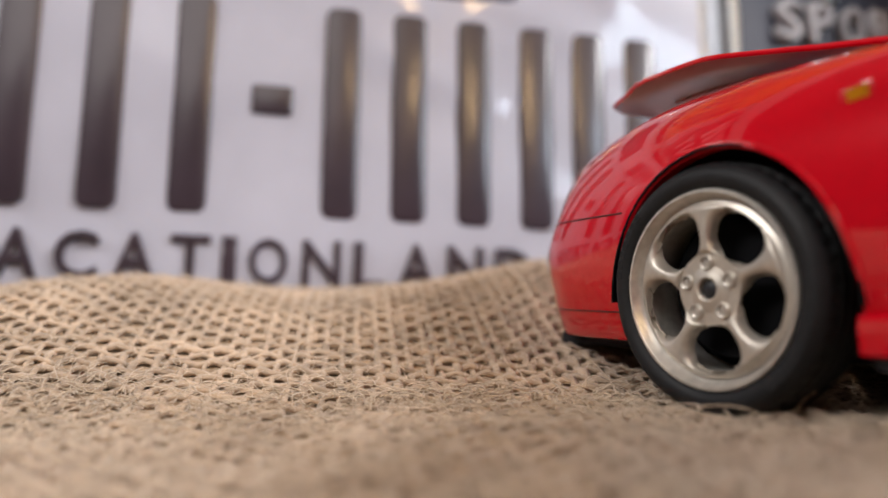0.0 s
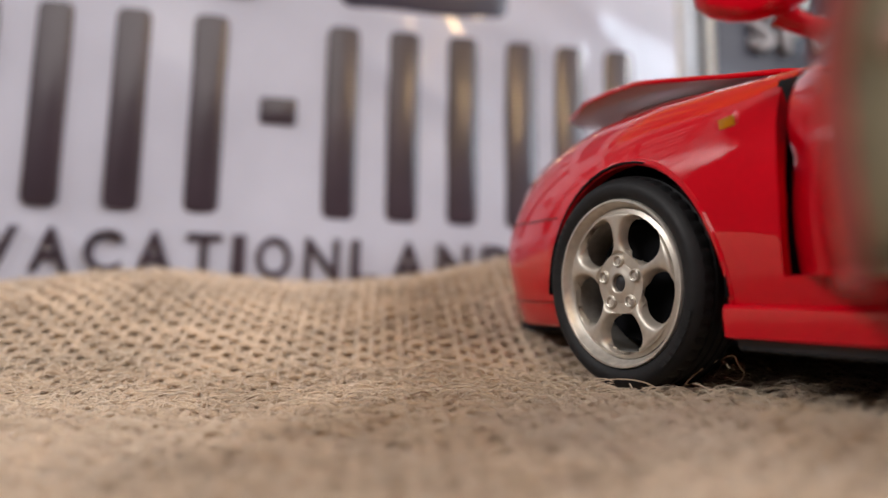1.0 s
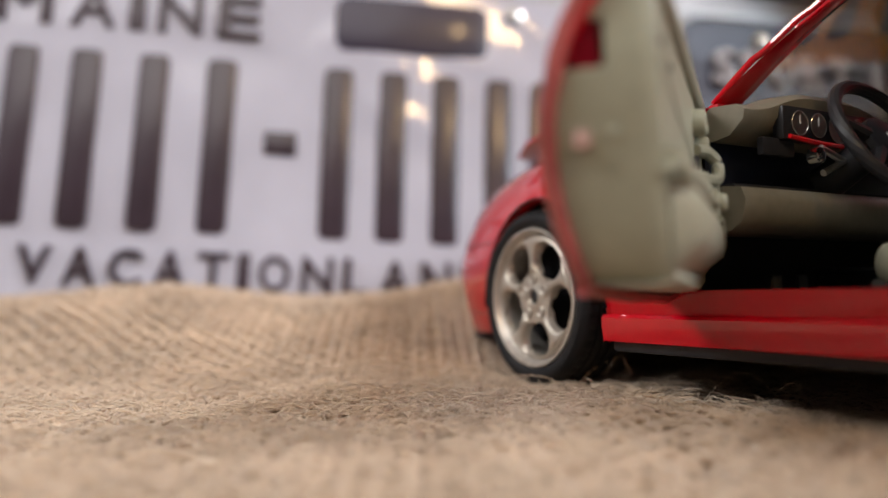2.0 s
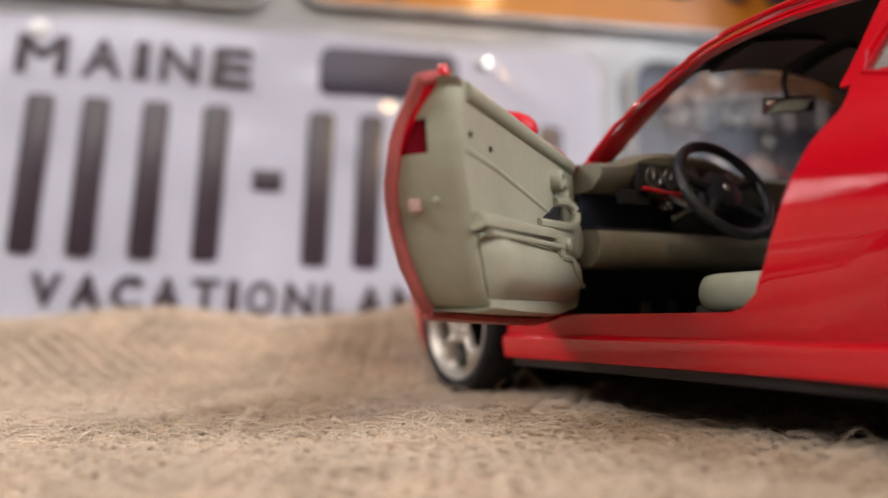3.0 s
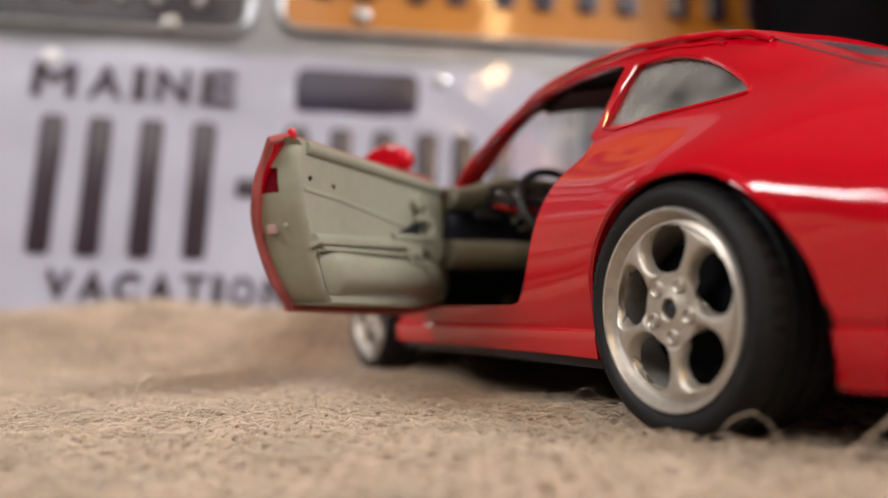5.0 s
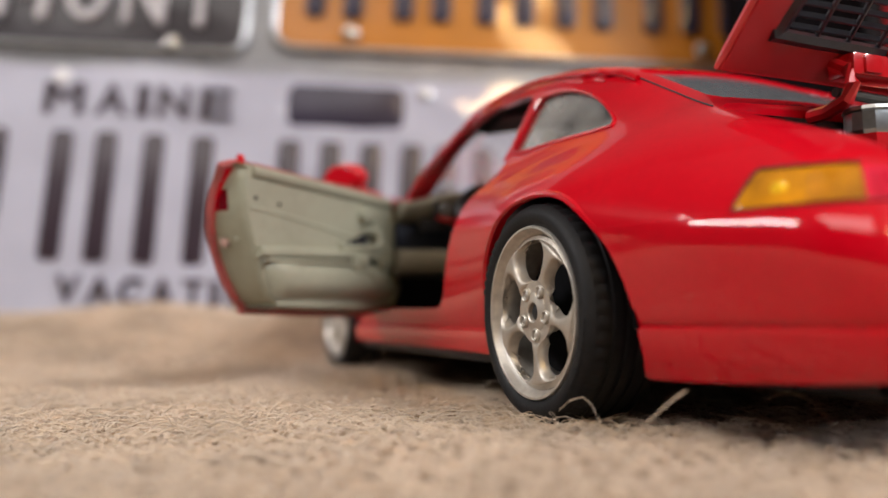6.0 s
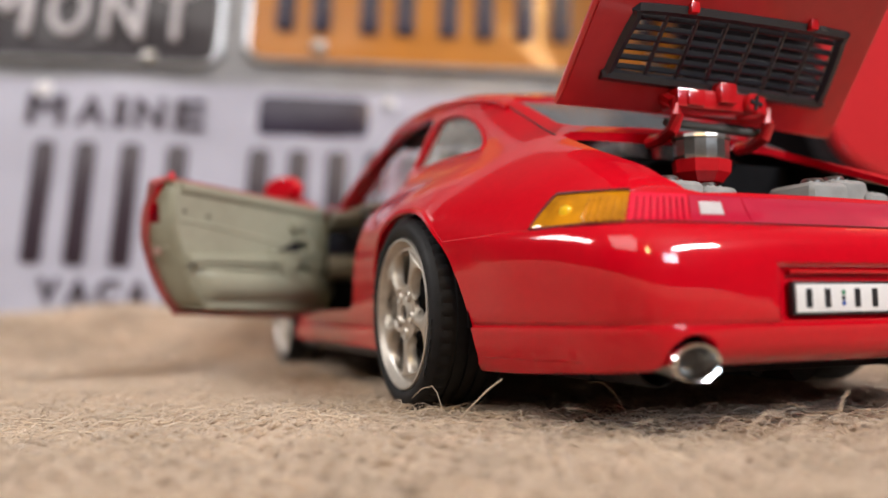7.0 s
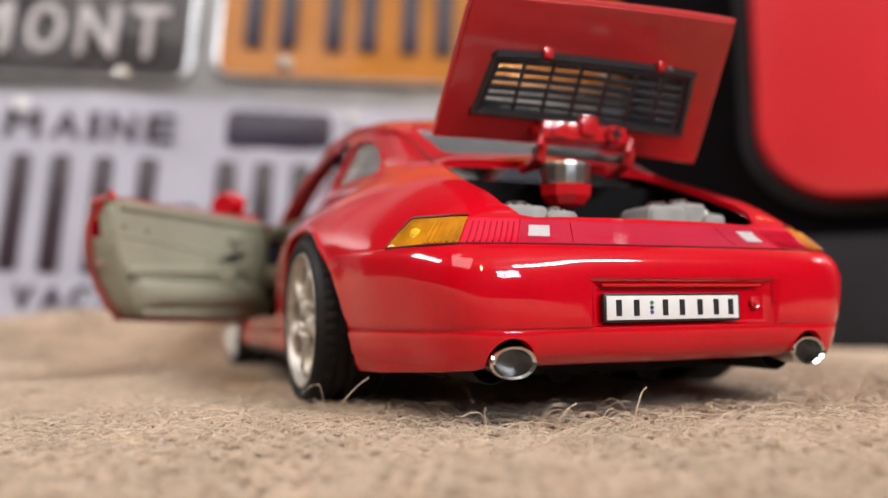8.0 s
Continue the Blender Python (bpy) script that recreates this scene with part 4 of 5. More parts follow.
# red rim of the door with its worn lip
rim = [Vector((x, on_side(x, min(z, 0.865)).y + fuller(x, z) - 0.014, z)) for x, z in [(min(1.652, p[0]), p[1]) for p in spline(shrunk(DOOR_OUTLINE, 0.992), 3, True)]]
part("door_rim", tube(rim, 0.0155, 8, None, True), material("bare_pinkish_edge", (0.42, 0.095, 0.088), rough=0.35, coat=0.3, grain=0.5, grain_size=300), door, "worn pinkish-red door edge")
part("striker", box(0.640, 0.672, 0.775, 0.802, 0.575, 0.605, 0.003), material("pale_red_plastic", (0.38, 0.24, 0.20), rough=0.4), door)
part("window_finger", moved(lathe([(0.001, -0.02), (0.012, -0.016), (0.016, 0.0), (0.012, 0.018), (0.001, 0.022)], 14, "z"), Matrix.Translation((0.655, 0.715, 0.895))), RED_RAW, door)
# wing mirror on the door's outer side
m = Matrix.Translation((1.570, 0.890, 0.968)) @ Matrix.Rotation(radians(-8), 4, "Z") @ Matrix.Diagonal((0.075, 0.130, 0.075, 1))
bm = bmesh.new()
bmesh.ops.create_uvsphere(bm, u_segments=28, v_segments=16, radius=1.0)
for v in bm.verts:
    v.co.x = max(v.co.x, -0.55)
    v.co.z = v.co.z * (1.0 if v.co.z > 0 else 0.85)
mirror = part("wing_mirror", moved(bm, m), RED, door, "red wing mirror")
part("mirror_foot", tube([(1.60, 0.72, 0.86), (1.60, 0.78, 0.885), (1.595, 0.84, 0.92)], [0.03, 0.024, 0.03], 10), RED, mirror)

# -- cabin --
part("floor_pan", box(0.28, 1.74, -0.74, 0.74, 0.275, 0.300, 0.004), MATT, car, "matt black cabin floor")
part("bulkhead", box(1.70, 1.74, -0.72, 0.72, 0.29, 0.76, 0.004), MATT, car, "black front bulkhead")
part("rear_bulkhead", box(0.26, 0.30, -0.66, 0.66, 0.29, 0.76, 0.01), MATT, car)
part("tunnel", box(0.35, 1.70, -0.10, 0.10, 0.29, 0.40, 0.04), BLACK, car)
part("right_door_card", box(0.70, 1.68, -0.735, -0.70, 0.32, 0.78, 0.01), CREAM, car)
for x0, x1 in ((0.285, 0.62),):
    for s in (1, -1):
        part("side_trim", box(x0, x1, min(s * 0.66, s * 0.69), max(s * 0.66, s * 0.69), 0.30, 0.70, 0.008), BLACK, car)
# Black box added to darken the gap between wing and open door.
part("door_gap_shade", box(1.690, 1.800, 0.60, 0.735, 0.33, 0.815, 0.006), MATT, car)
part("sill_plate", box(0.80, 1.70, 0.70, 0.80, 0.300, 0.3235, 0.004), GREY, car, "dark grey sill tread")


def loft(rows):
    """Closed rings joined one to the next, with both ends capped."""
    bm = bmesh.new()
    vs = [[bm.verts.new(p) for p in row] for row in rows]
    n = len(vs[0])
    for one, two in zip(vs, vs[1:]):
        for k in range(n):
            bm.faces.new((one[k], one[(k + 1) % n], two[(k + 1) % n], two[k]))
    bm.faces.new(vs[0])
    bm.faces.new(vs[-1])
    return recalc(bm)


def dash():
    d = thing("dashboard", "", "")
    d.parent = car
    rows = []
    for y in np.linspace(-0.73, 0.74, 60):
        hump = 0.056 * math.exp(-((y - 0.375) / 0.235) ** 4)
        rows.append([(1.685, y, 0.745), (1.69, y, 0.81), (1.62, y, 0.835 + hump * 0.5), (1.52, y, 0.840 + hump), (1.445, y, 0.832 + hump), (1.420, y, 0.815 + hump), (1.424, y, 0.790 + hump * 0.7), (1.470, y, 0.752), (1.52, y, 0.745), (1.60, y, 0.745)])
    part("dash_top", loft(rows), DASH, d, "olive grey padded dashboard", angle=60)
    rows = []
    for y in np.linspace(-0.73, 0.77, 20):
        rows.append([(1.60, y, 0.60), (1.47, y, 0.612), (1.415, y, 0.605), (1.40, y, 0.57), (1.412, y, 0.515), (1.45, y, 0.492), (1.60, y, 0.49)])
    part("knee_bar", loft(rows), DASH, d, "grey padded knee roll", angle=60)
    part("instrument_panel", box(1.408, 1.45, 0.150, 0.600, 0.742, 0.842, 0.018), BLACK, d, "black instrument cluster")
    for y in (0.195, 0.275, 0.365, 0.455, 0.535):
        r = 0.044 if abs(y - 0.365) < 0.01 else 0.034
        dial = part("dial", moved(lathe([(r, 1.430), (r, 1.419), (r * 0.86, 1.418), (r * 0.84, 1.424), (0.001, 1.425)], 28, "x"), Matrix.Translation((-0.014, y, 0.792))), BLACK, d)
        part("dial_ring", moved(lathe([(r, 1.4195), (r * 1.03, 1.418), (r * 0.97, 1.4165), (r * 0.93, 1.418)], 28, "x"), Matrix.Translation((-0.014, y, 0.792))), STEEL, dial)
        part("needle", box(1.4025, 1.4045, y - 0.002, y + 0.002, 0.790, 0.790 + r * 0.7), WHITE, dial)
    part("vent", box(1.428, 1.450, 0.53, 0.66, 0.70, 0.75, 0.006), MATT, d)
    part("parcel_shelf", box(1.46, 1.66, -0.70, 0.74, 0.606, 0.622, 0.006), MATT, d)
    part("shelf_back", box(1.54, 1.56, -0.70, 0.74, 0.615, 0.750, 0.004), material("dark_navy_plastic", (0.010, 0.013, 0.028), rough=0.3, grain=0.3, grain_size=500), d, "dark navy hollow under dashboard")
    part("red_strip", tube([(1.405, 0.58, 0.752), (1.402, 0.48, 0.742), (1.40, 0.36, 0.738)], 0.007, 6), RED_RAW, d, "thin red strip under cluster")
    # steering column, wheel and stalks
    axis = Vector((-0.88, 0, 0.47)).normalized()
    c = Vector((1.285, 0.335, 0.745))
    turn = axis.to_track_quat("Z", "Y").to_matrix().to_4x4()
    place = Matrix.Translation(c) @ turn
    ring = [place @ Vector((0.182 * math.cos(2 * math.pi * k / 48), 0.182 * math.sin(2 * math.pi * k / 48), 0)) for k in range(48)]
    sw = part("steering_wheel", tube(ring, 0.019, 10, None, True), BLACK, d, "black four-spoke steering wheel")
    pad = lathe([(0.001, 0.012), (0.05, 0.010), (0.072, 0.0), (0.074, -0.02), (0.05, -0.05), (0.03, -0.06), (0.001, -0.06)], 28, "z")
    part("wheel_pad", moved(pad, place), BLACK, sw)
    for a in (15, 165, 220, 320):
        d0, d1 = [Vector((r * math.cos(radians(a)), r * math.sin(radians(a)), z)) for r, z in ((0.06, -0.015), (0.178, -0.002))]
        part("wheel_spoke", tube([place @ d0, place @ d1], [0.022, 0.014], 8), BLACK, sw)
    part("crest", moved(lathe([(0.001, 0.016), (0.014, 0.0145), (0.016, 0.011), (0.001, 0.010)], 16, "z"), place), STEEL, sw)
    part("steering_column", tube([c - axis * 0.05, c - axis * 0.22], [0.045, 0.055], 14), BLACK, d)
    for y0, y1, z1 in ((0.05, 0.15, 0.03), (0.05, 0.14, -0.04), (-0.05, -0.14, 0.02)):
        base = c - axis * 0.11
        part("stalk", tube([base + Vector((0, y0, 0)), base + Vector((0.0, y1, z1))], 0.010, 8), STEEL if z1 < 0 or z1 > 0.025 else BLACK, d)
    part("ignition", moved(lathe([(0.022, 0.0), (0.022, 0.03), (0.012, 0.034), (0.001, 0.034)], 16, "x"), Matrix.Translation((1.40, 0.50, 0.70)) @ Matrix.Rotation(math.pi, 4, "Z")), CHROME, d)
    for y in (0.30, 0.42):
        part("pedal", box(1.585, 1.60, y - 0.022, y + 0.022, 0.335, 0.378, 0.006), GREY, d, "small dark grey pedal")


dash()


def seat(y):
    s = thing("seat", "", "")
    s.parent = car
    rows = []
    for k in range(9):
        a = math.pi * k / 8
        h, grow = 0.388 - 0.050 * math.cos(a), 1 - 0.10 * (1 - math.sin(a))
        ring = []
        for q in range(40):
            b = 2 * math.pi * q / 40
            c, e = math.copysign(abs(math.cos(b)) ** 0.45, math.cos(b)), math.copysign(abs(math.sin(b)) ** 0.45, math.sin(b))
            ring.append((0.975 + 0.245 * grow * c, y + 0.250 * grow * e, h + 0.012 * abs(e) ** 3 * math.sin(a / 2)))
        rows.append(ring)
    part("cushion", loft(rows), CREAM, s, angle=60)
    part("seat_base", box(0.74, 1.20, y - 0.22, y + 0.22, 0.30, 0.36, 0.02), GREY, s)
    rows = []
    for t in np.linspace(0, 1, 12):
        w = 0.25 * (1 - 0.35 * max(0.0, t - 0.55) / 0.45)
        rows.append([(0.76 - 0.22 * t - 0.03 * abs(u) ** 2, y + w * u, 0.40 + 0.58 * t) for u in np.linspace(-1, 1, 13)])
    part("backrest", thick(recalc(grid_sheet(rows)), 0.07), CREAM, s, angle=60)


seat(0.36)
seat(-0.36)
part("rear_shelf", box(0.02, 0.30, -0.52, 0.52, 0.80, 0.84, 0.02), material("sand_shelf", (0.42, 0.38, 0.30), rough=0.6, grain=0.2, grain_size=200), car, "sand coloured rear shelf")
part("headlining", thick(recalc(grid_sheet([[on_top(x, y) - Vector((0, 0, 0.036)) for y in np.linspace(-0.40, 0.40, 13)] for x in np.linspace(0.16, 1.27, 16)])), 0.01), MATT, car, "dark headlining")
for s in (1, -1):
    rows = [[on_top(x, s * y) - Vector((0, 0, 0.052)) for y in np.linspace(0.06, 0.40, 7)] for x in np.linspace(1.08, 1.27, 5)]
    part("sun_visor", thick(recalc(grid_sheet(rows)), 0.016), BLACK, car, "black sun visor")
mirror_pose = Matrix.Translation((1.262, 0.03, 1.062)) @ Matrix.Rotation(radians(-40), 4, "Z") @ Matrix.Rotation(radians(-20), 4, "Y")
inside = part("inside_mirror", moved(box(-0.012, 0.012, -0.085, 0.085, -0.028, 0.028, 0.008), mirror_pose), BLACK, car)
part("inside_mirror_glass", moved(box(-0.0145, -0.011, -0.076, 0.076, -0.021, 0.021, 0.002), mirror_pose), CHROME, inside, "mirror glass")
part("mirror_stem", tube([(1.275, 0.02, 1.09), (1.285, 0.02, 1.15), (1.27, 0.02, 1.20)], 0.010, 8), BLACK, inside)

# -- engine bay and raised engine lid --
# Floor and walls of the bay carry its shade in their colour.
part("engine_tray", box(-0.84, -0.28, -0.52, 0.52, 0.40, 0.44, 0.01), SHADE_BLACK, car, "matt black engine bay, blackened for its shade")
part("engine_wall", box(-0.30, -0.27, -0.52, 0.52, 0.40, 0.82, 0.008), SHADE_BLACK, car)
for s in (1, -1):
    part("bay_side", box(-0.84, -0.28, min(s * 0.51, s * 0.53), max(s * 0.51, s * 0.53), 0.42, 0.60, 0.006), SHADE_BLACK, car)
part("engine_fan", moved(lathe([(0.001, 0.44), (0.15, 0.45), (0.165, 0.50), (0.165, 0.585), (0.14, 0.600), (0.10, 0.598), (0.001, 0.59)], 36, "z"), Matrix.Translation((-0.60, 0.02, 0))), GREY, car, "grey engine fan housing")
pale = material("pale_grey_casting", (0.30, 0.30, 0.29), rough=0.45, grain=0.3, grain_size=400, bump=0.1, bump_size=800)
for y, x, h, w in ((0.335, -0.63, 0.672, 0.085), (0.215, -0.66, 0.655, 0.055), (-0.20, -0.64, 0.690, 0.080), (-0.31, -0.62, 0.705, 0.075), (-0.40, -0.64, 0.668, 0.050)):
    cast = part("intake_box", box(x - 0.09, x + 0.09, y - w, y + w, 0.44, h, 0.032, 3), pale, car, "pale grey engine casting")
    part("casting_cap", moved(lathe([(0.001, 0.0), (w * 0.42, 0.0), (w * 0.42, 0.014), (w * 0.34, 0.020), (0.001, 0.021)], 18, "z"), Matrix.Translation((x - 0.02, y, h - 0.004))), STEEL, cast)
    for k in (-1, 0, 1):
        part("casting_rib", tube([(x - 0.088, y + 0.4 * w * k, 0.56), (x - 0.080, y + 0.4 * w * k, h - 0.02), (x - 0.04, y + 0.4 * w * k, h + 0.001)], 0.007, 6), pale, cast)
part("filter_pipe", tube([(-0.72, 0.40, 0.575), (-0.74, 0.28, 0.600), (-0.75, 0.08, 0.575), (-0.74, -0.12, 0.590), (-0.72, -0.40, 0.590)], 0.030, 12), pale, car)

# lid: corners in car axes
LBL, LBR, LTL, LTR = Vector((-0.335, 0.487, 0.975)), Vector((-0.335, -0.635, 0.945)), Vector((-0.735, 0.515, 1.315)), Vector((-0.790, -0.450, 1.335))
lid = thing("engine_lid", "", "")
lid.parent = car
lid_n = (LTL - LBL).cross(LBR - LBL).normalized()
if lid_n.x > 0:
    lid_n = -lid_n          # towards the tail: the underside that the eye sees


def lid_at(u, v, out=0.0):
    """u across from the car's left, v up from the hinge side, out on the underside."""
    u, v = float(u), float(v)
    p = LBL.lerp(LBR, u).lerp(LTL.lerp(LTR, u), v)
    return p + lid_n * float(out - 0.021 * (1 - (2 * u - 1) ** 2))


sheet = recalc(grid_sheet([[lid_at(u, v) for u in np.linspace(0, 1, 21)] for v in np.linspace(0, 1, 15)]))
data = bpy.data.meshes.new("lid")
thick(sheet, 0.022).to_mesh(data)
sheet.free()
hole = []
for u0, v0 in [tuple(p) for p in ((0.125, 0.22), (0.115, 0.26), (0.135, 0.585), (0.16, 0.63), (0.855, 0.63), (0.885, 0.59), (0.895, 0.25), (0.87, 0.21))]:
    hole.append((u0, v0))
cutter = bmesh.new()
a = [cutter.verts.new(lid_at(u, v, 0.2)) for u, v in hole]
b = [cutter.verts.new(lid_at(u, v, -0.2)) for u, v in hole]
cutter.faces.new(a)
cutter.faces.new(b[::-1])
for k in range(len(a)):
    cutter.faces.new((a[k], b[k], b[(k + 1) % len(a)], a[(k + 1) % len(a)]))
mesh_part("lid_panel", finish(cut(data, [recalc(cutter)])), LID_RED, lid, "raised red engine lid seen from below")
part("lid_edge", tube([lid_at(u, v, 0.006) for u, v in [(k / 20, 0.0) for k in range(21)] + [(1, k / 14) for k in range(1, 15)] + [(1 - k / 20, 1) for k in range(1, 21)] + [(0, 1 - k / 14) for k in range(1, 14)]], 0.013, 6, None, True), LID_RED, lid)
grille = part("grille_frame", tube([lid_at(u, v, 0.016) for u, v in [tuple(p) for p in spline([(0.125, 0.215), (0.115, 0.26), (0.135, 0.59), (0.16, 0.64), (0.50, 0.645), (0.855, 0.64), (0.888, 0.60), (0.90, 0.25), (0.875, 0.205), (0.50, 0.205)], 4, True)]], 0.020, 6, None, True), SLATE, lid, "black air grille")
for k in range(6):
    u = 0.245 + 0.108 * k
    part("grille_bar", tube([lid_at(u, v, 0.014) for v in np.linspace(0.21, 0.64, 6)], 0.0075, 6), SLATE, grille)
for k in range(6):
    v = 0.275 + 0.062 * k
    rows = [[lid_at(u, v + dv, do) for u in np.linspace(0.125, 0.885, 14)] for dv, do in ((-0.006, 0.020), (0.006, 0.002))]
    part("grille_slat", thick(recalc(grid_sheet(rows)), 0.006), SLATE, grille)
for u in (0.05, 0.93):
    part("lid_band", tube([lid_at(u, v, 0.010) for v in np.linspace(0.12, 0.92, 8)], 0.010, 6), RED, lid)
for u in (0.31, 0.75):
    part("grille_lug", moved(box(-0.02, 0.02, -0.016, 0.016, -0.018, 0.018, 0.006), Matrix.Translation(lid_at(u, 0.665, 0.022))), RED_RAW, lid)
    part("clip", moved(box(-0.010, 0.010, -0.012, 0.012, -0.008, 0.008, 0.003), Matrix.Translation(lid_at(u + 0.05, 0.655, 0.020))), STEEL, grille)
# hinge: two arms, a block between them and a cross-head screw
hinge = part("hinge_block", box(-0.455, -0.365, -0.245, 0.120, 0.955, 1.020, 0.014), RED_RAW, lid, "red hinge block")
part("hinge_boss", moved(lathe([(0.001, -0.475), (0.030, -0.474), (0.036, -0.466), (0.036, -0.40), (0.001, -0.39)], 24, "x"), Matrix.Translation((0, -0.178, 0.985))), RED_RAW, hinge)
for rot in (0, 90):
    bar_ = box(-0.480, -0.470, -0.024, 0.024, -0.006, 0.006, 0.001, 1)
    part("screw_slot", moved(bar_, Matrix.Translation((0, -0.178, 0.985)) @ Matrix.Rotation(radians(rot + 12), 4, "X")), MATT, hinge, "dark cross slot")
part("hinge_knuckle", box(-0.475, -0.375, -0.105, -0.035, 0.975, 1.045, 0.012), RED_RAW, hinge)
part("hinge_knuckle", box(-0.465, -0.375, 0.015, 0.085, 0.960, 1.015, 0.012), RED_RAW, hinge)
for y in (0.118, -0.258):
    arm = tube([(-0.385, y, 1.000), (-0.430, y, 0.975), (-0.445, y, 0.930), (-0.425, y, 0.890), (-0.360, y, 0.870), (-0.300, y, 0.870)], 0.021, 8)
    part("hinge_arm", arm, RED_RAW, lid)
part("hinge_rod", tube([(-0.395, 0.125, 0.918), (-0.395, -0.265, 0.905)], 0.014, 10), GREY, lid)
cup = lathe([(0.080, 0.785), (0.084, 0.800), (0.084, 0.850), (0.088, 0.856), (0.086, 0.866), (0.001, 0.868)], 16, "z")
part("latch_cup", moved(cup, Matrix.Translation((-0.435, 0.020, 0)) @ Matrix.Diagonal((0.85, 1.15, 1, 1))), STEEL, car, "bright steel cap in engine bay", angle=15)
part("latch_body", moved(lathe([(0.030, 0.705), (0.062, 0.718), (0.086, 0.748), (0.090, 0.788), (0.001, 0.790)], 8, "z"), Matrix.Translation((-0.435, 0.020, 0)) @ Matrix.Diagonal((0.85, 1.15, 1, 1))), RED_RAW, car, "red tapered latch below steel cap", angle=20)
# deck behind the rear window
part("window_ledge", thick(recalc(grid_sheet([[on_top(x, y) - Vector((0, 0, 0.008)) for y in np.linspace(-0.42, 0.42, 13)] for x in (-0.205, -0.25, -0.285)])), 0.012), BLACK, car, "black ledge below rear window")

# ---- the setting ----
def hill(x, y):
    """Height of the cloth over the plan, in plan units."""
    s = y - 0.236 * x
    k = np.clip((s - 2.05) / 1.70, 0, 1)
    ramp = 0.345 * k * k * (3 - 2 * k) * np.clip((0.9 - x) / 1.6, 0, 1)
    fold = 0.10 * np.exp(-(((x + 2.15) / 0.42) ** 2 + ((y - 3.25) / 0.55) ** 2)) - 0.045 * np.exp(-(((x + 3.35) / 0.45) ** 2 + ((y - 2.95) / 0.8) ** 2))
    fold = fold + 0.035 * np.exp(-(((x + 3.95) / 0.5) ** 2 + ((y - 2.6) / 0.7) ** 2))
    far = np.clip((s - 1.4) / 1.2, 0, 1)
    lump = 0.022 * np.sin(1.9 * x + 0.7 * y + 0.4) * np.sin(1.3 * y - 0.8 * x + 1.1)
    near = 0.010 * np.sin(3.1 * x + 1.0) * np.sin(2.3 * y + 0.5) + 0.006 * np.sin(5.3 * x + 2.0 * y) * np.sin(4.1 * y - 1.2 * x)
    return 0.004 + ramp + fold + lump * far + near * (1 - 0.5 * far)


cloth = thing("burlap_cloth", "loosely woven tan burlap cloth lying in soft folds", "cloth", None, "", "structure")


def cloth_bed():
    xs, ys = np.linspace(-7, 8, 181), np.linspace(-5.5, 6.5, 145)
    X, Y = np.meshgrid(xs, ys)
    Z = hill(X, Y) - 0.011
    return recalc(grid_sheet([[(X[i, j], Y[i, j], Z[i, j]) for j in range(len(xs))] for i in range(len(ys))]))


part("cloth_bed", cloth_bed(), JUTE_BED, cloth, scale=UNIT)


def from_arrays(name, verts, quads, mat, parent, kind=""):
    mesh = bpy.data.meshes.new(name)
    mesh.vertices.add(len(verts))
    mesh.vertices.foreach_set("co", (verts * UNIT).astype(np.float32).ravel())
    mesh.loops.add(4 * len(quads))
    mesh.loops.foreach_set("vertex_index", quads.astype(np.int32).ravel())
    mesh.polygons.add(len(quads))
    mesh.polygons.foreach_set("loop_start", np.arange(0, 4 * len(quads), 4, dtype=np.int32))
    mesh.polygons.foreach_set("use_smooth", np.ones(len(quads), bool))
    mesh.update(calc_edges=True)
    mesh.materials.append(mat)
    ob = new(name, mesh)
    ob.parent = parent
    return tagged(ob, "", "", "", kind)


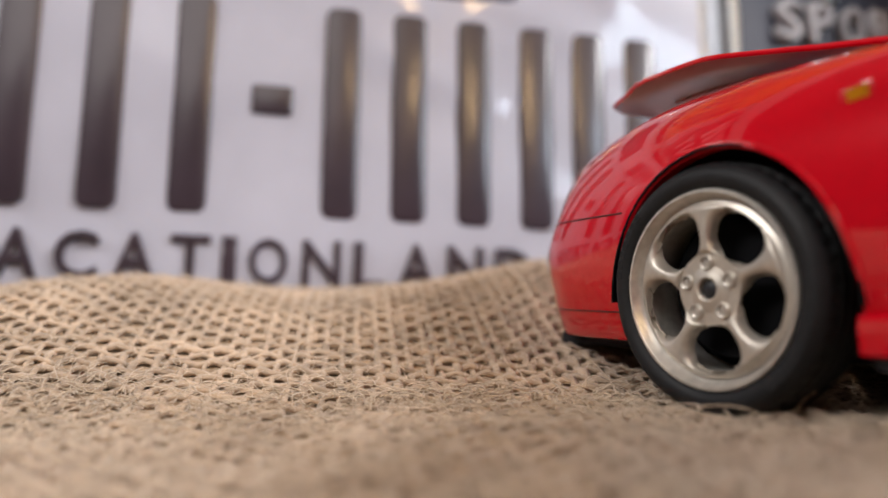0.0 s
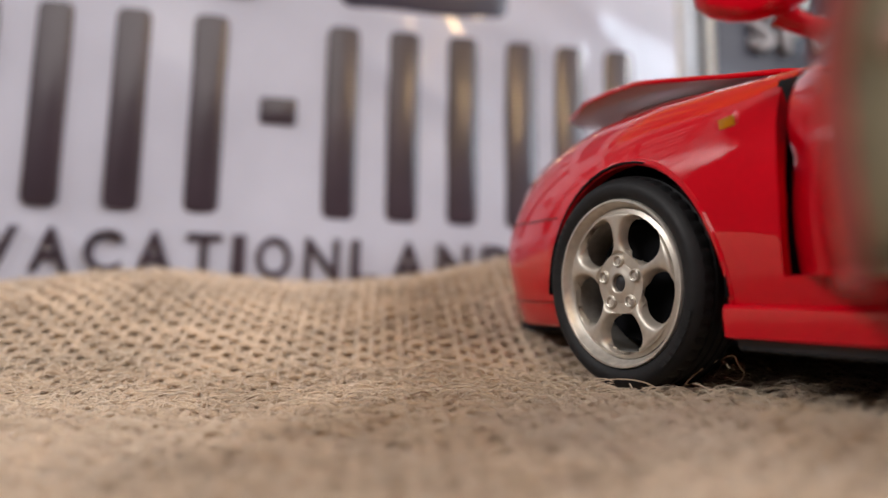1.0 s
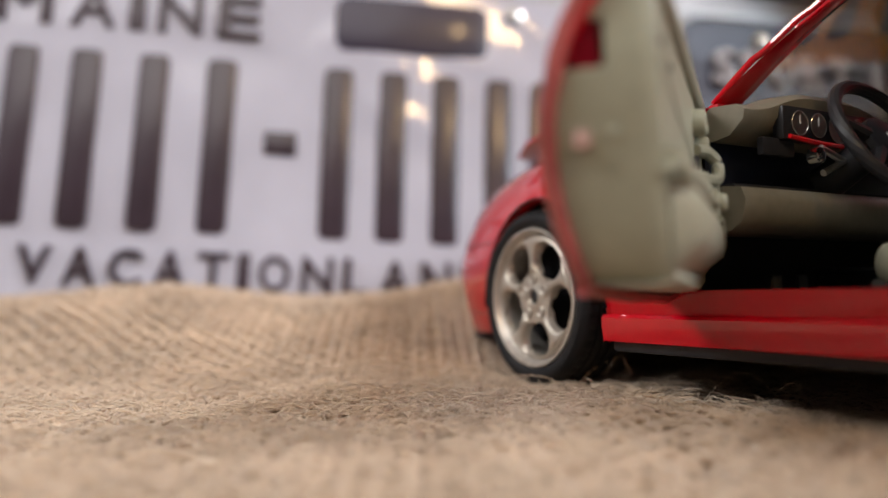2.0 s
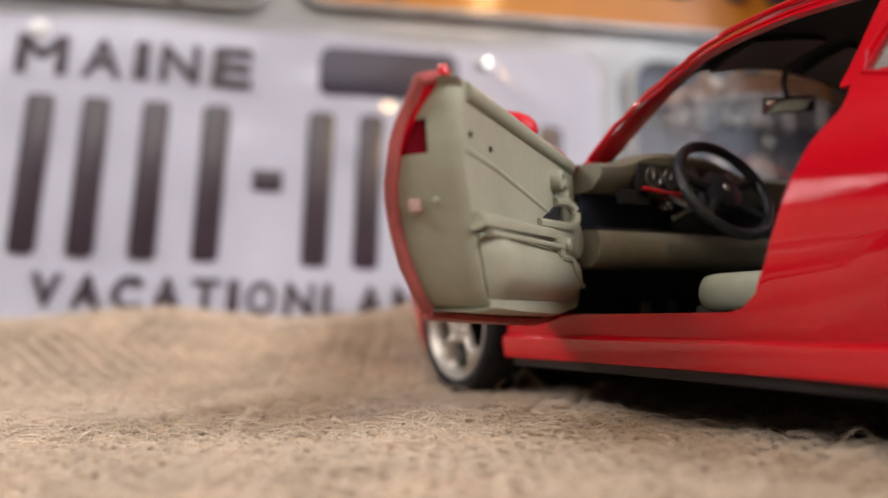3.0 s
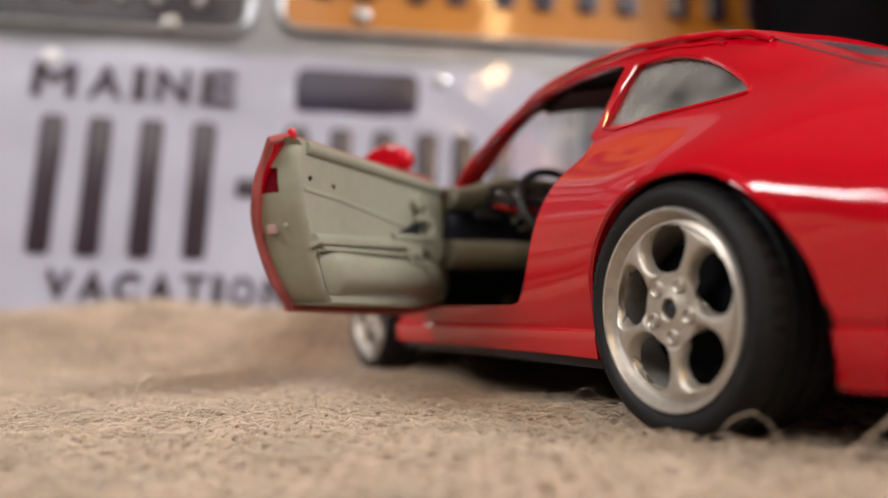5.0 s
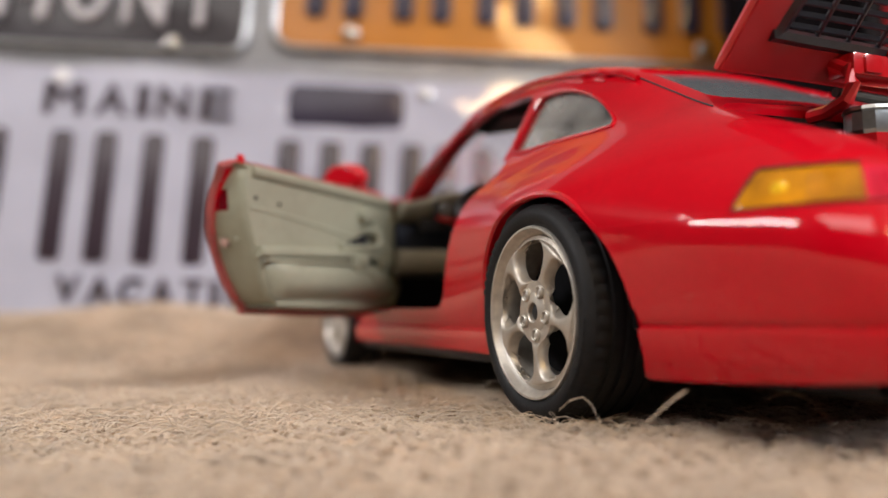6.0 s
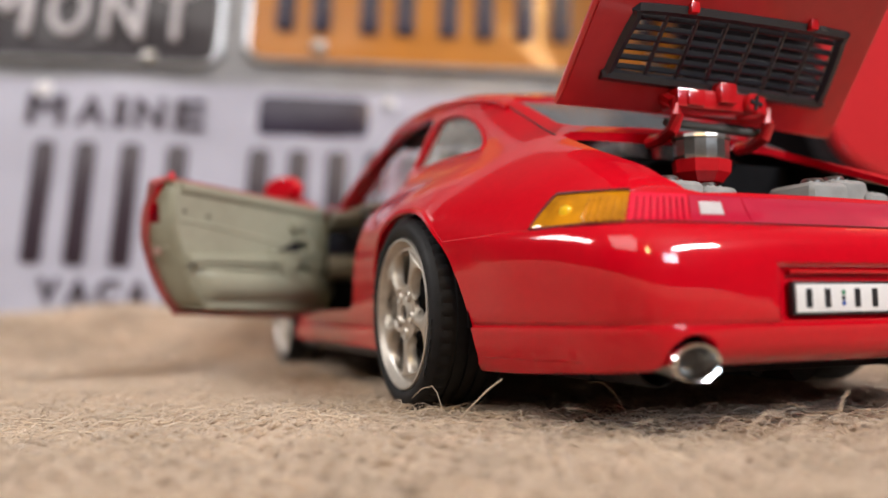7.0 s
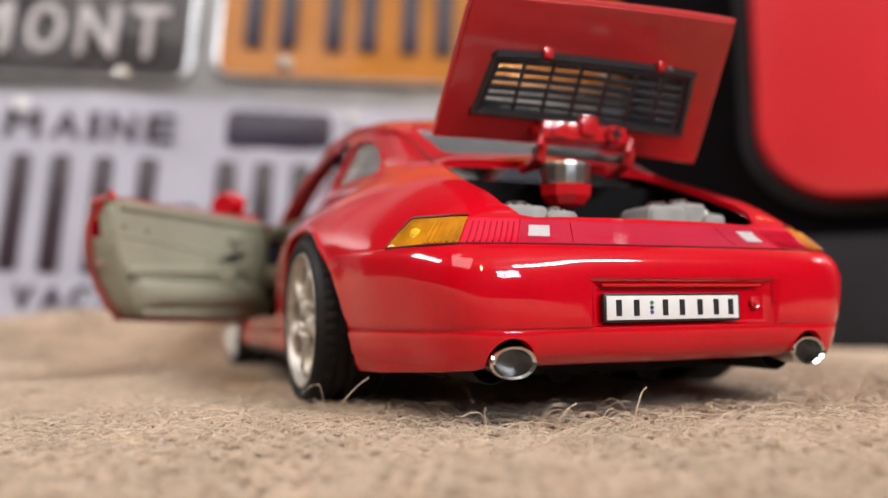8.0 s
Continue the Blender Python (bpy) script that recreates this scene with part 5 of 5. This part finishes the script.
def weave(x0, x1, y0, y1, pitch, rng):
    """Two families of threads that pass over and under each other."""
    turn = radians(7)
    ca, sa = math.cos(turn), math.sin(turn)
    cx, cy = (x0 + x1) / 2, (y0 + y1) / 2
    half_u, half_v = (x1 - x0) / 2, (y1 - y0) / 2
    verts, quads, base = [], [], 0
    sides = 5
    ang = np.arange(sides) * 2 * np.pi / sides + 0.3
    for family in (0, 1):
        across, along = (half_v, half_u) if family == 0 else (half_u, half_v)
        n_thread, n_cross = int(2 * across / pitch), int(2 * along / pitch)
        for k in range(n_thread):
            m = np.arange(2 * n_cross + 1)
            l = -along + m * pitch / 2 + 0.1 * pitch * rng.standard_normal(len(m)) * 0.5
            slow = np.convolve(rng.standard_normal(len(m) + 24), np.ones(25) / 25, "valid")
            q = -across + (k + 0.5) * pitch + 0.30 * pitch * slow + 0.10 * pitch * rng.standard_normal()
            up = np.cos(np.pi * (m / 2 + k + family)) * 0.0080
            fat = np.convolve(rng.standard_normal(len(m) + 10), np.ones(11) / 11, "valid")
            r = pitch * ((0.265 if family == 0 else 0.225) + 0.035 * rng.standard_normal()) * (1 + 0.45 * fat)
            r = np.clip(r, 0.13 * pitch, 0.40 * pitch)
            u, v = (l, q) if family == 0 else (q, l)
            px, py = cx + u * ca - v * sa, cy + u * sa + v * ca
            pz = hill(px, py) + up + 0.002 * rng.standard_normal(len(m))
            dx, dy = (-sa, ca) if family == 0 else (ca, sa)
            ring = np.empty((len(m), sides, 3))
            ring[:, :, 0] = px[:, None] + dx * r[:, None] * np.cos(ang)
            ring[:, :, 1] = py[:, None] + dy * r[:, None] * np.cos(ang)
            ring[:, :, 2] = pz[:, None] + 0.72 * r[:, None] * np.sin(ang)
            verts.append(ring.reshape(-1, 3))
            i = (base + np.arange(len(m) - 1)[:, None] * sides + np.arange(sides)).ravel()
            j = (base + np.arange(len(m) - 1)[:, None] * sides + (np.arange(sides) + 1) % sides).ravel()
            quads.append(np.stack([i, j, j + sides, i + sides], 1))
            base += len(m) * sides
    return np.concatenate(verts), np.concatenate(quads)


rng = np.random.default_rng(4)
from_arrays("woven_threads", *weave(-5.3, 3.9, -3.0, 3.95, 0.052, rng), JUTE, cloth, "stuff")


def fibres(count, area, length, radius, rng, lift=1.0):
    """Loose curled fibres on the cloth."""
    verts, quads, base, sides = [], [], 0, 3
    ang = np.arange(sides) * 2 * np.pi / sides
    for _ in range(count):
        x, y = rng.uniform(area[0], area[1]), rng.uniform(area[2], area[3])
        n = 6
        a = rng.uniform(0, 2 * np.pi) + np.cumsum(rng.normal(0, 0.45, n))
        step = rng.uniform(*length) / n
        px, py = x + np.cumsum(np.cos(a)) * step, y + np.cumsum(np.sin(a)) * step
        arch = np.sin(np.linspace(0, np.pi * rng.uniform(0.5, 1.0), n)) * rng.uniform(0.1, 0.55) * step * n * lift
        pz = hill(px, py) + 0.016 + arch
        r = radius * rng.uniform(0.6, 1.4)
        ring = np.empty((n, sides, 3))
        ring[:, :, 0] = px[:, None] + (r * np.cos(ang))[None, :] * np.sin(a)[:, None]
        ring[:, :, 1] = py[:, None] - (r * np.cos(ang))[None, :] * np.cos(a)[:, None]
        ring[:, :, 2] = pz[:, None] + (r * np.sin(ang))[None, :]
        verts.append(ring.reshape(-1, 3))
        i = (base + np.arange(n - 1)[:, None] * sides + np.arange(sides)).ravel()
        j = (base + np.arange(n - 1)[:, None] * sides + (np.arange(sides) + 1) % sides).ravel()
        quads.append(np.stack([i, j, j + sides, i + sides], 1))
        base += n * sides
    return np.concatenate(verts), np.concatenate(quads)


from_arrays("short_fibres", *fibres(50000, (-4.6, 3.4, -2.4, 1.75), (0.03, 0.14), 0.0015, rng, 0.45), FIBRE, cloth, "stuff")
from_arrays("far_fibres", *fibres(3500, (-4.6, 2.0, 1.75, 3.4), (0.03, 0.12), 0.0011, rng, 0.35), FIBRE, cloth, "stuff")
from_arrays("loose_fibres", *fibres(220, (-3.6, 2.6, -1.9, 2.2), (0.08, 0.26), 0.0013, rng), FIBRE, cloth, "stuff")
from_arrays("fibres_by_tyre", *fibres(120, (-0.95, 1.3, -1.45, -0.75), (0.08, 0.20), 0.0012, np.random.default_rng(23), 0.8), FIBRE, cloth, "stuff")


def stray(points, radius=0.0018):
    pts = [Vector((x, y, float(hill(np.float64(x), np.float64(y))) + h)) for x, y, h in points]
    bm = tube([Vector(p) for p in spline(pts, 5)], radius, 5)
    hair = part("jute_strand", bm, FIBRE, None, scale=UNIT)
    return tagged(hair, "single stray jute strand standing up from the burlap", "fibre", "stray strands")


stray([(-1.821, 1.316, 0.010), (-1.809, 1.316, 0.028), (-1.766, 1.317, 0.072), (-1.676, 1.320, 0.112), (-1.656, 1.322, 0.089), (-1.640, 1.324, 0.056), (-1.678, 1.323, 0.024), (-1.712, 1.322, 0.010)], 0.0022)
stray([(-2.09, 1.28, 0.04), (-2.056, 1.29, 0.052), (-1.986, 1.295, 0.060), (-1.915, 1.29, 0.050), (-1.850, 1.29, 0.012)])
stray([(-0.50, -0.86, 0.0), (-0.46, -0.87, 0.05), (-0.40, -0.88, 0.11), (-0.36, -0.88, 0.14)], 0.0022)
stray([(0.42, -0.98, 0.0), (0.425, -0.99, 0.06), (0.44, -0.98, 0.11), (0.455, -0.98, 0.13)], 0.0020)
stray([(0.22, -1.05, 0.0), (0.225, -1.06, 0.06), (0.25, -1.05, 0.09), (0.27, -1.04, 0.10)], 0.0017)
stray([(0.17, -1.08, 0.0), (0.24, -1.06, 0.03), (0.32, -1.03, 0.055), (0.35, -1.02, 0.06)], 0.0015)
stray([(-0.60, -0.95, 0.01), (-0.47, -0.97, 0.035), (-0.35, -1.00, 0.03), (-0.15, -1.02, 0.02), (0.05, -1.0, 0.01)], 0.0016)
stray([(-0.42, -0.92, 0.0), (-0.36, -0.93, 0.05), (-0.30, -0.93, 0.03), (-0.20, -0.93, 0.025)], 0.0015)
stray([(0.60, -1.10, 0.0), (0.68, -1.07, 0.04), (0.76, -1.05, 0.05), (0.95, -1.02, 0.03), (1.1, -0.98, 0.0)], 0.0018)
stray([(0.92, -1.02, 0.0), (0.95, -1.0, 0.05), (0.90, -1.0, 0.07), (0.97, -0.99, 0.09)], 0.0014)
stray([(-2.55, -0.15, 0.0), (-2.50, -0.15, 0.04), (-2.49, -0.14, 0.06)], 0.0025)

# -- licence plates on a leaning board --
PU = Vector((1, 0.236, 0)).normalized()
PN = Vector((-0.236, 1, -0.115)).normalized()
PV = PU.cross(PN)
PV = PV if PV.z > 0 else -PV
lean = radians(-3.0)
PU, PV = PU * math.cos(lean) + PV * math.sin(lean), PV * math.cos(lean) - PU * math.sin(lean)
PLATE_ORIGIN = Vector((-3.2, 3.555, 1.2))


def plate_pose(u, v, out=0.0):
    """In the plane of the plates: u along, v up, out towards the eye."""
    o = PLATE_ORIGIN + u * PU + v * PV - out * PN
    z = -PN
    return Matrix(((PU.x, PV.x, z.x, o.x * UNIT), (PU.y, PV.y, z.y, o.y * UNIT), (PU.z, PV.z, z.z, o.z * UNIT), (0, 0, 0, 1)))


def rounded(w, h, r, n=6):
    pts = []
    for cx, cy, a0 in ((w / 2 - r, h / 2 - r, 0), (-w / 2 + r, h / 2 - r, 90), (-w / 2 + r, -h / 2 + r, 180), (w / 2 - r, -h / 2 + r, 270)):
        for k in range(n + 1):
            a = radians(a0 + 90 * k / n)
            pts.append((cx + r * math.cos(a), cy + r * math.sin(a)))
    return pts


DENTS = np.random.default_rng(11)


def dented_sheet(w, h, r, DENTS, creases=()):
    """A pressed sheet with slight waves in its face."""
    nx, ny = 120, 60
    bm = bmesh.new()
    ph = DENTS.uniform(0, 6.28, 6)
    vs = []
    for j in range(ny + 1):
        row = []
        for i in range(nx + 1):
            x, y = (i / nx - 0.5) * w, (j / ny - 0.5) * h
            ax, ay = max(0.0, abs(x) - (w / 2 - r)), max(0.0, abs(y) - (h / 2 - r))
            d = math.hypot(ax, ay)
            if d > r:
                x, y = math.copysign(w / 2 - r + ax * r / d, x), math.copysign(h / 2 - r + ay * r / d, y)
            z = 0.03 + 0.007 * math.sin(2.1 * x + ph[0]) * math.sin(2.7 * y + ph[1]) + 0.004 * math.sin(4.3 * x + 1.7 * y + ph[2]) + 0.004 * math.sin(6.1 * y - 2.2 * x + ph[3]) + 0.002 * math.sin(9.0 * y + 3.0 * x + ph[4])
            for x0, y0, x1, y1, deep, wide in creases:
                t = min(1.0, max(0.0, ((x - x0) * (x1 - x0) + (y - y0) * (y1 - y0)) / ((x1 - x0) ** 2 + (y1 - y0) ** 2)))
                gone = math.hypot(x - x0 - t * (x1 - x0), y - y0 - t * (y1 - y0)) / wide
                z += deep * math.exp(-gone * gone)
            row.append(bm.verts.new((x, y, z)))
        vs.append(row)
    for j in range(ny):
        for i in range(nx):
            bm.faces.new((vs[j][i], vs[j][i + 1], vs[j + 1][i + 1], vs[j + 1][i]))
    recalc(bm)
    bmesh.ops.solidify(bm, geom=bm.faces[:], thickness=0.025)
    return bm


def licence_plate(label, u, v, w, h, paint, r=0.18, rim=True, creases=()):
    p = thing("licence_plate", label, "licence plate", plate_pose(u, v), "plates on the board")
    part("sheet", dented_sheet(w, h, r, DENTS, creases), paint, p, scale=UNIT, angle=60)
    ring = [Vector((x, y, 0.030)) for x, y in rounded(w - 0.05, h - 0.05, r - 0.02)]
    part("embossed_rim", tube(ring, 0.034, 8, None, True), PLATE_EDGE if rim else paint, p, "bare metal raised rim", scale=UNIT)
    return p


def bar(p, x, y, w, h, mat, r=0.05, depth=0.050, name="plain_bar", label=""):
    m = prism(rounded(w, h, min(r, w * 0.45, h * 0.45)), "z", 0.022, 0.022 + depth, 0.014)
    moved(m, Matrix.Translation((x, y, 0)))
    return part(name, m, mat, p, label, scale=UNIT)


def twin_bars(p, x, y, w, h, mat, stroke=0.18):
    """A numeral made into two plain upright bars of its own size."""
    for s in (-1, 1):
        bar(p, x + s * (w - stroke) / 2, y, stroke, h, mat)


def bolt(p, x, y, mat=None):
    b = moved(lathe([(0.075, 0.03), (0.075, 0.05), (0.06, 0.075), (0.03, 0.085), (0.001, 0.087)], 24, "z"), Matrix.Translation((x, y, 0)))
    return part("bolt", b, mat or STEEL, p, "round fixing bolt", scale=UNIT)


def letters(p, text, x, y, h, w, mat, name="lettering"):
    """Each letter is a raised piece of its own."""
    widths = {"M": 1.25, "I": 0.45, "W": 1.3, "L": 0.85, "T": 0.95}
    total = sum(widths.get(c, 1.0) for c in text)
    at = x - w / 2
    for c in text:
        step = widths.get(c, 1.0) / total * w
        words("letter", c, mat, p, Matrix.Translation((at + step / 2, y, 0.046)), h, step * (0.74 if c != "I" else 0.62), 0.045)
        at += step


W0, H0 = 5.06, 2.42
white_plate = licence_plate("white embossed metal licence plate with dark lettering", -0.36, 0.05, W0, H0, PLATE_WHITE, 0.22,
                            creases=((0.66, 0.34, 1.20, 0.10, 0.011, 0.09), (0.36, 0.78, 0.80, 0.62, 0.010, 0.09), (1.20, 0.72, 1.75, 0.52, 0.012, 0.10), (1.62, 1.05, 1.95, 0.80, 0.011, 0.09)))


def wp(u, v):
    """Place on the white plate from plane coordinates."""
    return u + 0.36, v - 0.05


letters(white_plate, "MAINE", *wp(-1.285, 0.905), 0.285, 1.72, PLATE_INK)
letters(white_plate, "VACATIONLAND", *wp(-0.36, -0.755), 0.235, 2.92, PLATE_INK)
for u, w in ((-2.52, 0.34), (-1.70, 0.56), (-0.90, 0.60), (0.225, 0.54), (0.93, 0.54), (1.57, 0.50)):
    twin_bars(white_plate, *wp(u, 0.045), w, 1.14, PLATE_INK, 0.185 if w > 0.4 else 0.14)
bar(white_plate, *wp(-0.305, 0.080), 0.205, 0.155, PLATE_INK, 0.02)
bar(white_plate, *wp(0.515, 0.935), 1.02, 0.385, PLATE_NAVY, 0.09, 0.046, "year_tab", "dark blue year tab")
bolt(white_plate, *wp(-1.965, 1.105), WHITE)
bolt(white_plate, *wp(1.205, 1.085))

black_plate = licence_plate("black licence plate with pale lettering above the white one", -2.90, 2.62, 5.02, 2.48, PLATE_BLACK, 0.2)
letters(black_plate, "VERMONT", -2.42 + 2.90, 1.895 - 2.62, 0.53, 3.66, PALE_LETTER)
bolt(black_plate, -1.05 + 2.90, 1.455 - 2.62)
for k in range(5):
    twin_bars(black_plate, -1.8 + 0.85 * k, 0.35, 0.55, 1.1, PALE_LETTER)
yellow_plate = licence_plate("faded orange-yellow licence plate with dark numerals", 2.32, 2.68, 5.02, 2.46, PLATE_YELLOW, 0.2)
for k, u in enumerate((0.36, 1.15, 1.90, 2.62, 3.42, 4.12)):
    twin_bars(yellow_plate, u - 2.32, 2.36 - 2.68, 0.52, 1.15, PLATE_NAVY)
bolt(yellow_plate, 0.52 - 2.32, 1.635 - 2.68)
bolt(yellow_plate, 3.7 - 2.32, 1.635 - 2.68)
blue_plate = licence_plate("dark slate licence plate with dull cream lettering", 4.85, 0.05, 5.02, 2.42, PLATE_BLUE, 0.24)
letters(blue_plate, "SPORT", 3.16 - 4.85, 0.845 - 0.05, 0.26, 1.10, DULL_LETTER)
for k in range(5):
    bar(blue_plate, 3.95 - 4.85 + 0.27 * k, 0.795, 0.15, 0.26, DULL_LETTER)
for k in range(5):
    twin_bars(blue_plate, 3.2 - 4.85 + 0.80 * k, -0.05, 0.5, 1.0, DULL_LETTER, 0.15)
bolt(blue_plate, 3.02 - 4.85, 1.06 - 0.05)

backing = thing("backing_board", "dull grey board leaning behind the licence plates", "board", plate_pose(0.6, 1.5, -0.012))
part("board", box(-7.2, 7.4, -2.75, 3.2, -0.25, 0.0, 0.02), BOARD, backing, scale=UNIT)

# -- red and black case standing behind the car --
case = thing("red_case", "large black case with a rounded glossy red front panel", "case", Matrix.Translation((3.55 * UNIT, 3.35 * UNIT, 0.0)) @ Matrix.Rotation(radians(-6), 4, "Z"))
part("case_body", box(-3.0, 2.6, 0.0, 2.2, -0.02, 4.6, 0.25, 4), material("black_case_leather", (0.004, 0.003, 0.004), rough=0.7, spec=0.05, grain=0.5, grain_size=60, bump=0.1, bump_size=300), case, "black case body", scale=UNIT)
m = prism(rounded(4.4, 3.4, 0.62, 12), "z", 0.0, 0.30, 0.10)
moved(m, Matrix.Translation((0.25, 0.0, 2.88)) @ Matrix.Rotation(radians(90), 4, "X"))
part("front_panel", m, CORAL, case, "glossy coral red panel", scale=UNIT)
ring = [Vector((x + 0.25, -0.06, y + 2.88)) for x, y in rounded(4.5, 3.5, 0.66, 12)]
part("panel_trim", tube(ring, 0.07, 8, None, True), MATT, case, "black trim round panel", scale=UNIT)
part("case_shelf", box(-2.4, 2.4, -0.10, 0.05, 0.0, 0.9, 0.04), MATT, case, scale=UNIT)

# ---- room ----
def slab(name, x0, x1, y0, y1, z0, z1, mat, label, category):
    ob = part(name, box(x0, x1, y0, y1, z0, z1), mat, None, scale=1.0)
    return tagged(ob, label, category, "", "structure")


TOP = -0.03 * UNIT
table = thing("table", "brown wooden table under the burlap", "table", Matrix.Translation((0.05, 0.0, TOP)))
part("tabletop", box(-0.60, 0.65, -0.42, 0.45, -0.035, -0.0, 0.004), TABLE_WOOD, table, scale=1.0)
for x in (-0.55, 0.60):
    for y in (-0.37, 0.40):
        part("leg", box(x - 0.03, x + 0.03, y - 0.03, y + 0.03, -0.75 - TOP, -0.03, 0.004), TABLE_WOOD, table, scale=1.0)
FL = -0.75
slab("floor", -2.4, 3.5, -2.8, 1.2, FL - 0.1, FL, FLOOR_WOOD, "oak floor", "floor")
slab("ceiling", -2.4, 3.5, -2.8, 1.2, 2.30, 2.40, CEIL_PAINT, "pale grey ceiling", "ceiling")
slab("wall_north", -2.4, 3.5, 1.1, 1.2, FL, 2.30, WALL_PAINT, "warm grey wall", "wall")
slab("wall_west", -2.5, -2.4, -2.8, 1.2, FL, 2.30, WALL_PAINT, "warm grey wall", "wall")
# south wall with a window in it
slab("wall_south_low", -2.4, 3.5, -2.9, -2.8, FL, 1.15, WALL_PAINT, "warm grey wall below window", "wall")
slab("wall_south_high", -2.4, 3.5, -2.9, -2.8, 2.15, 2.30, WALL_PAINT, "warm grey wall above window", "wall")
slab("wall_south_left", -2.4, 2.25, -2.9, -2.8, 1.15, 2.15, WALL_PAINT, "warm grey wall beside window", "wall")
slab("wall_south_right", 3.35, 3.5, -2.9, -2.8, 1.15, 2.15, WALL_PAINT, "warm grey wall beside window", "wall")
slab("wall_east", 3.5, 3.6, -2.8, 1.2, FL, 2.30, WALL_PAINT, "warm grey wall", "wall")

window = thing("window_1", "white framed window with two panes", "window", Matrix.Translation((2.80, -2.83, 1.65)), "", "structure")
for x in (-0.53, 0.0, 0.53):
    part("window_frame", box(x - 0.02, x + 0.02, -0.03, 0.03, -0.50, 0.50, 0.005), WHITE, window, scale=1.0)
for z in (-0.48, 0.48):
    part("window_frame", box(-0.51, 0.51, -0.03, 0.03, z - 0.02, z + 0.02, 0.005), WHITE, window, scale=1.0)
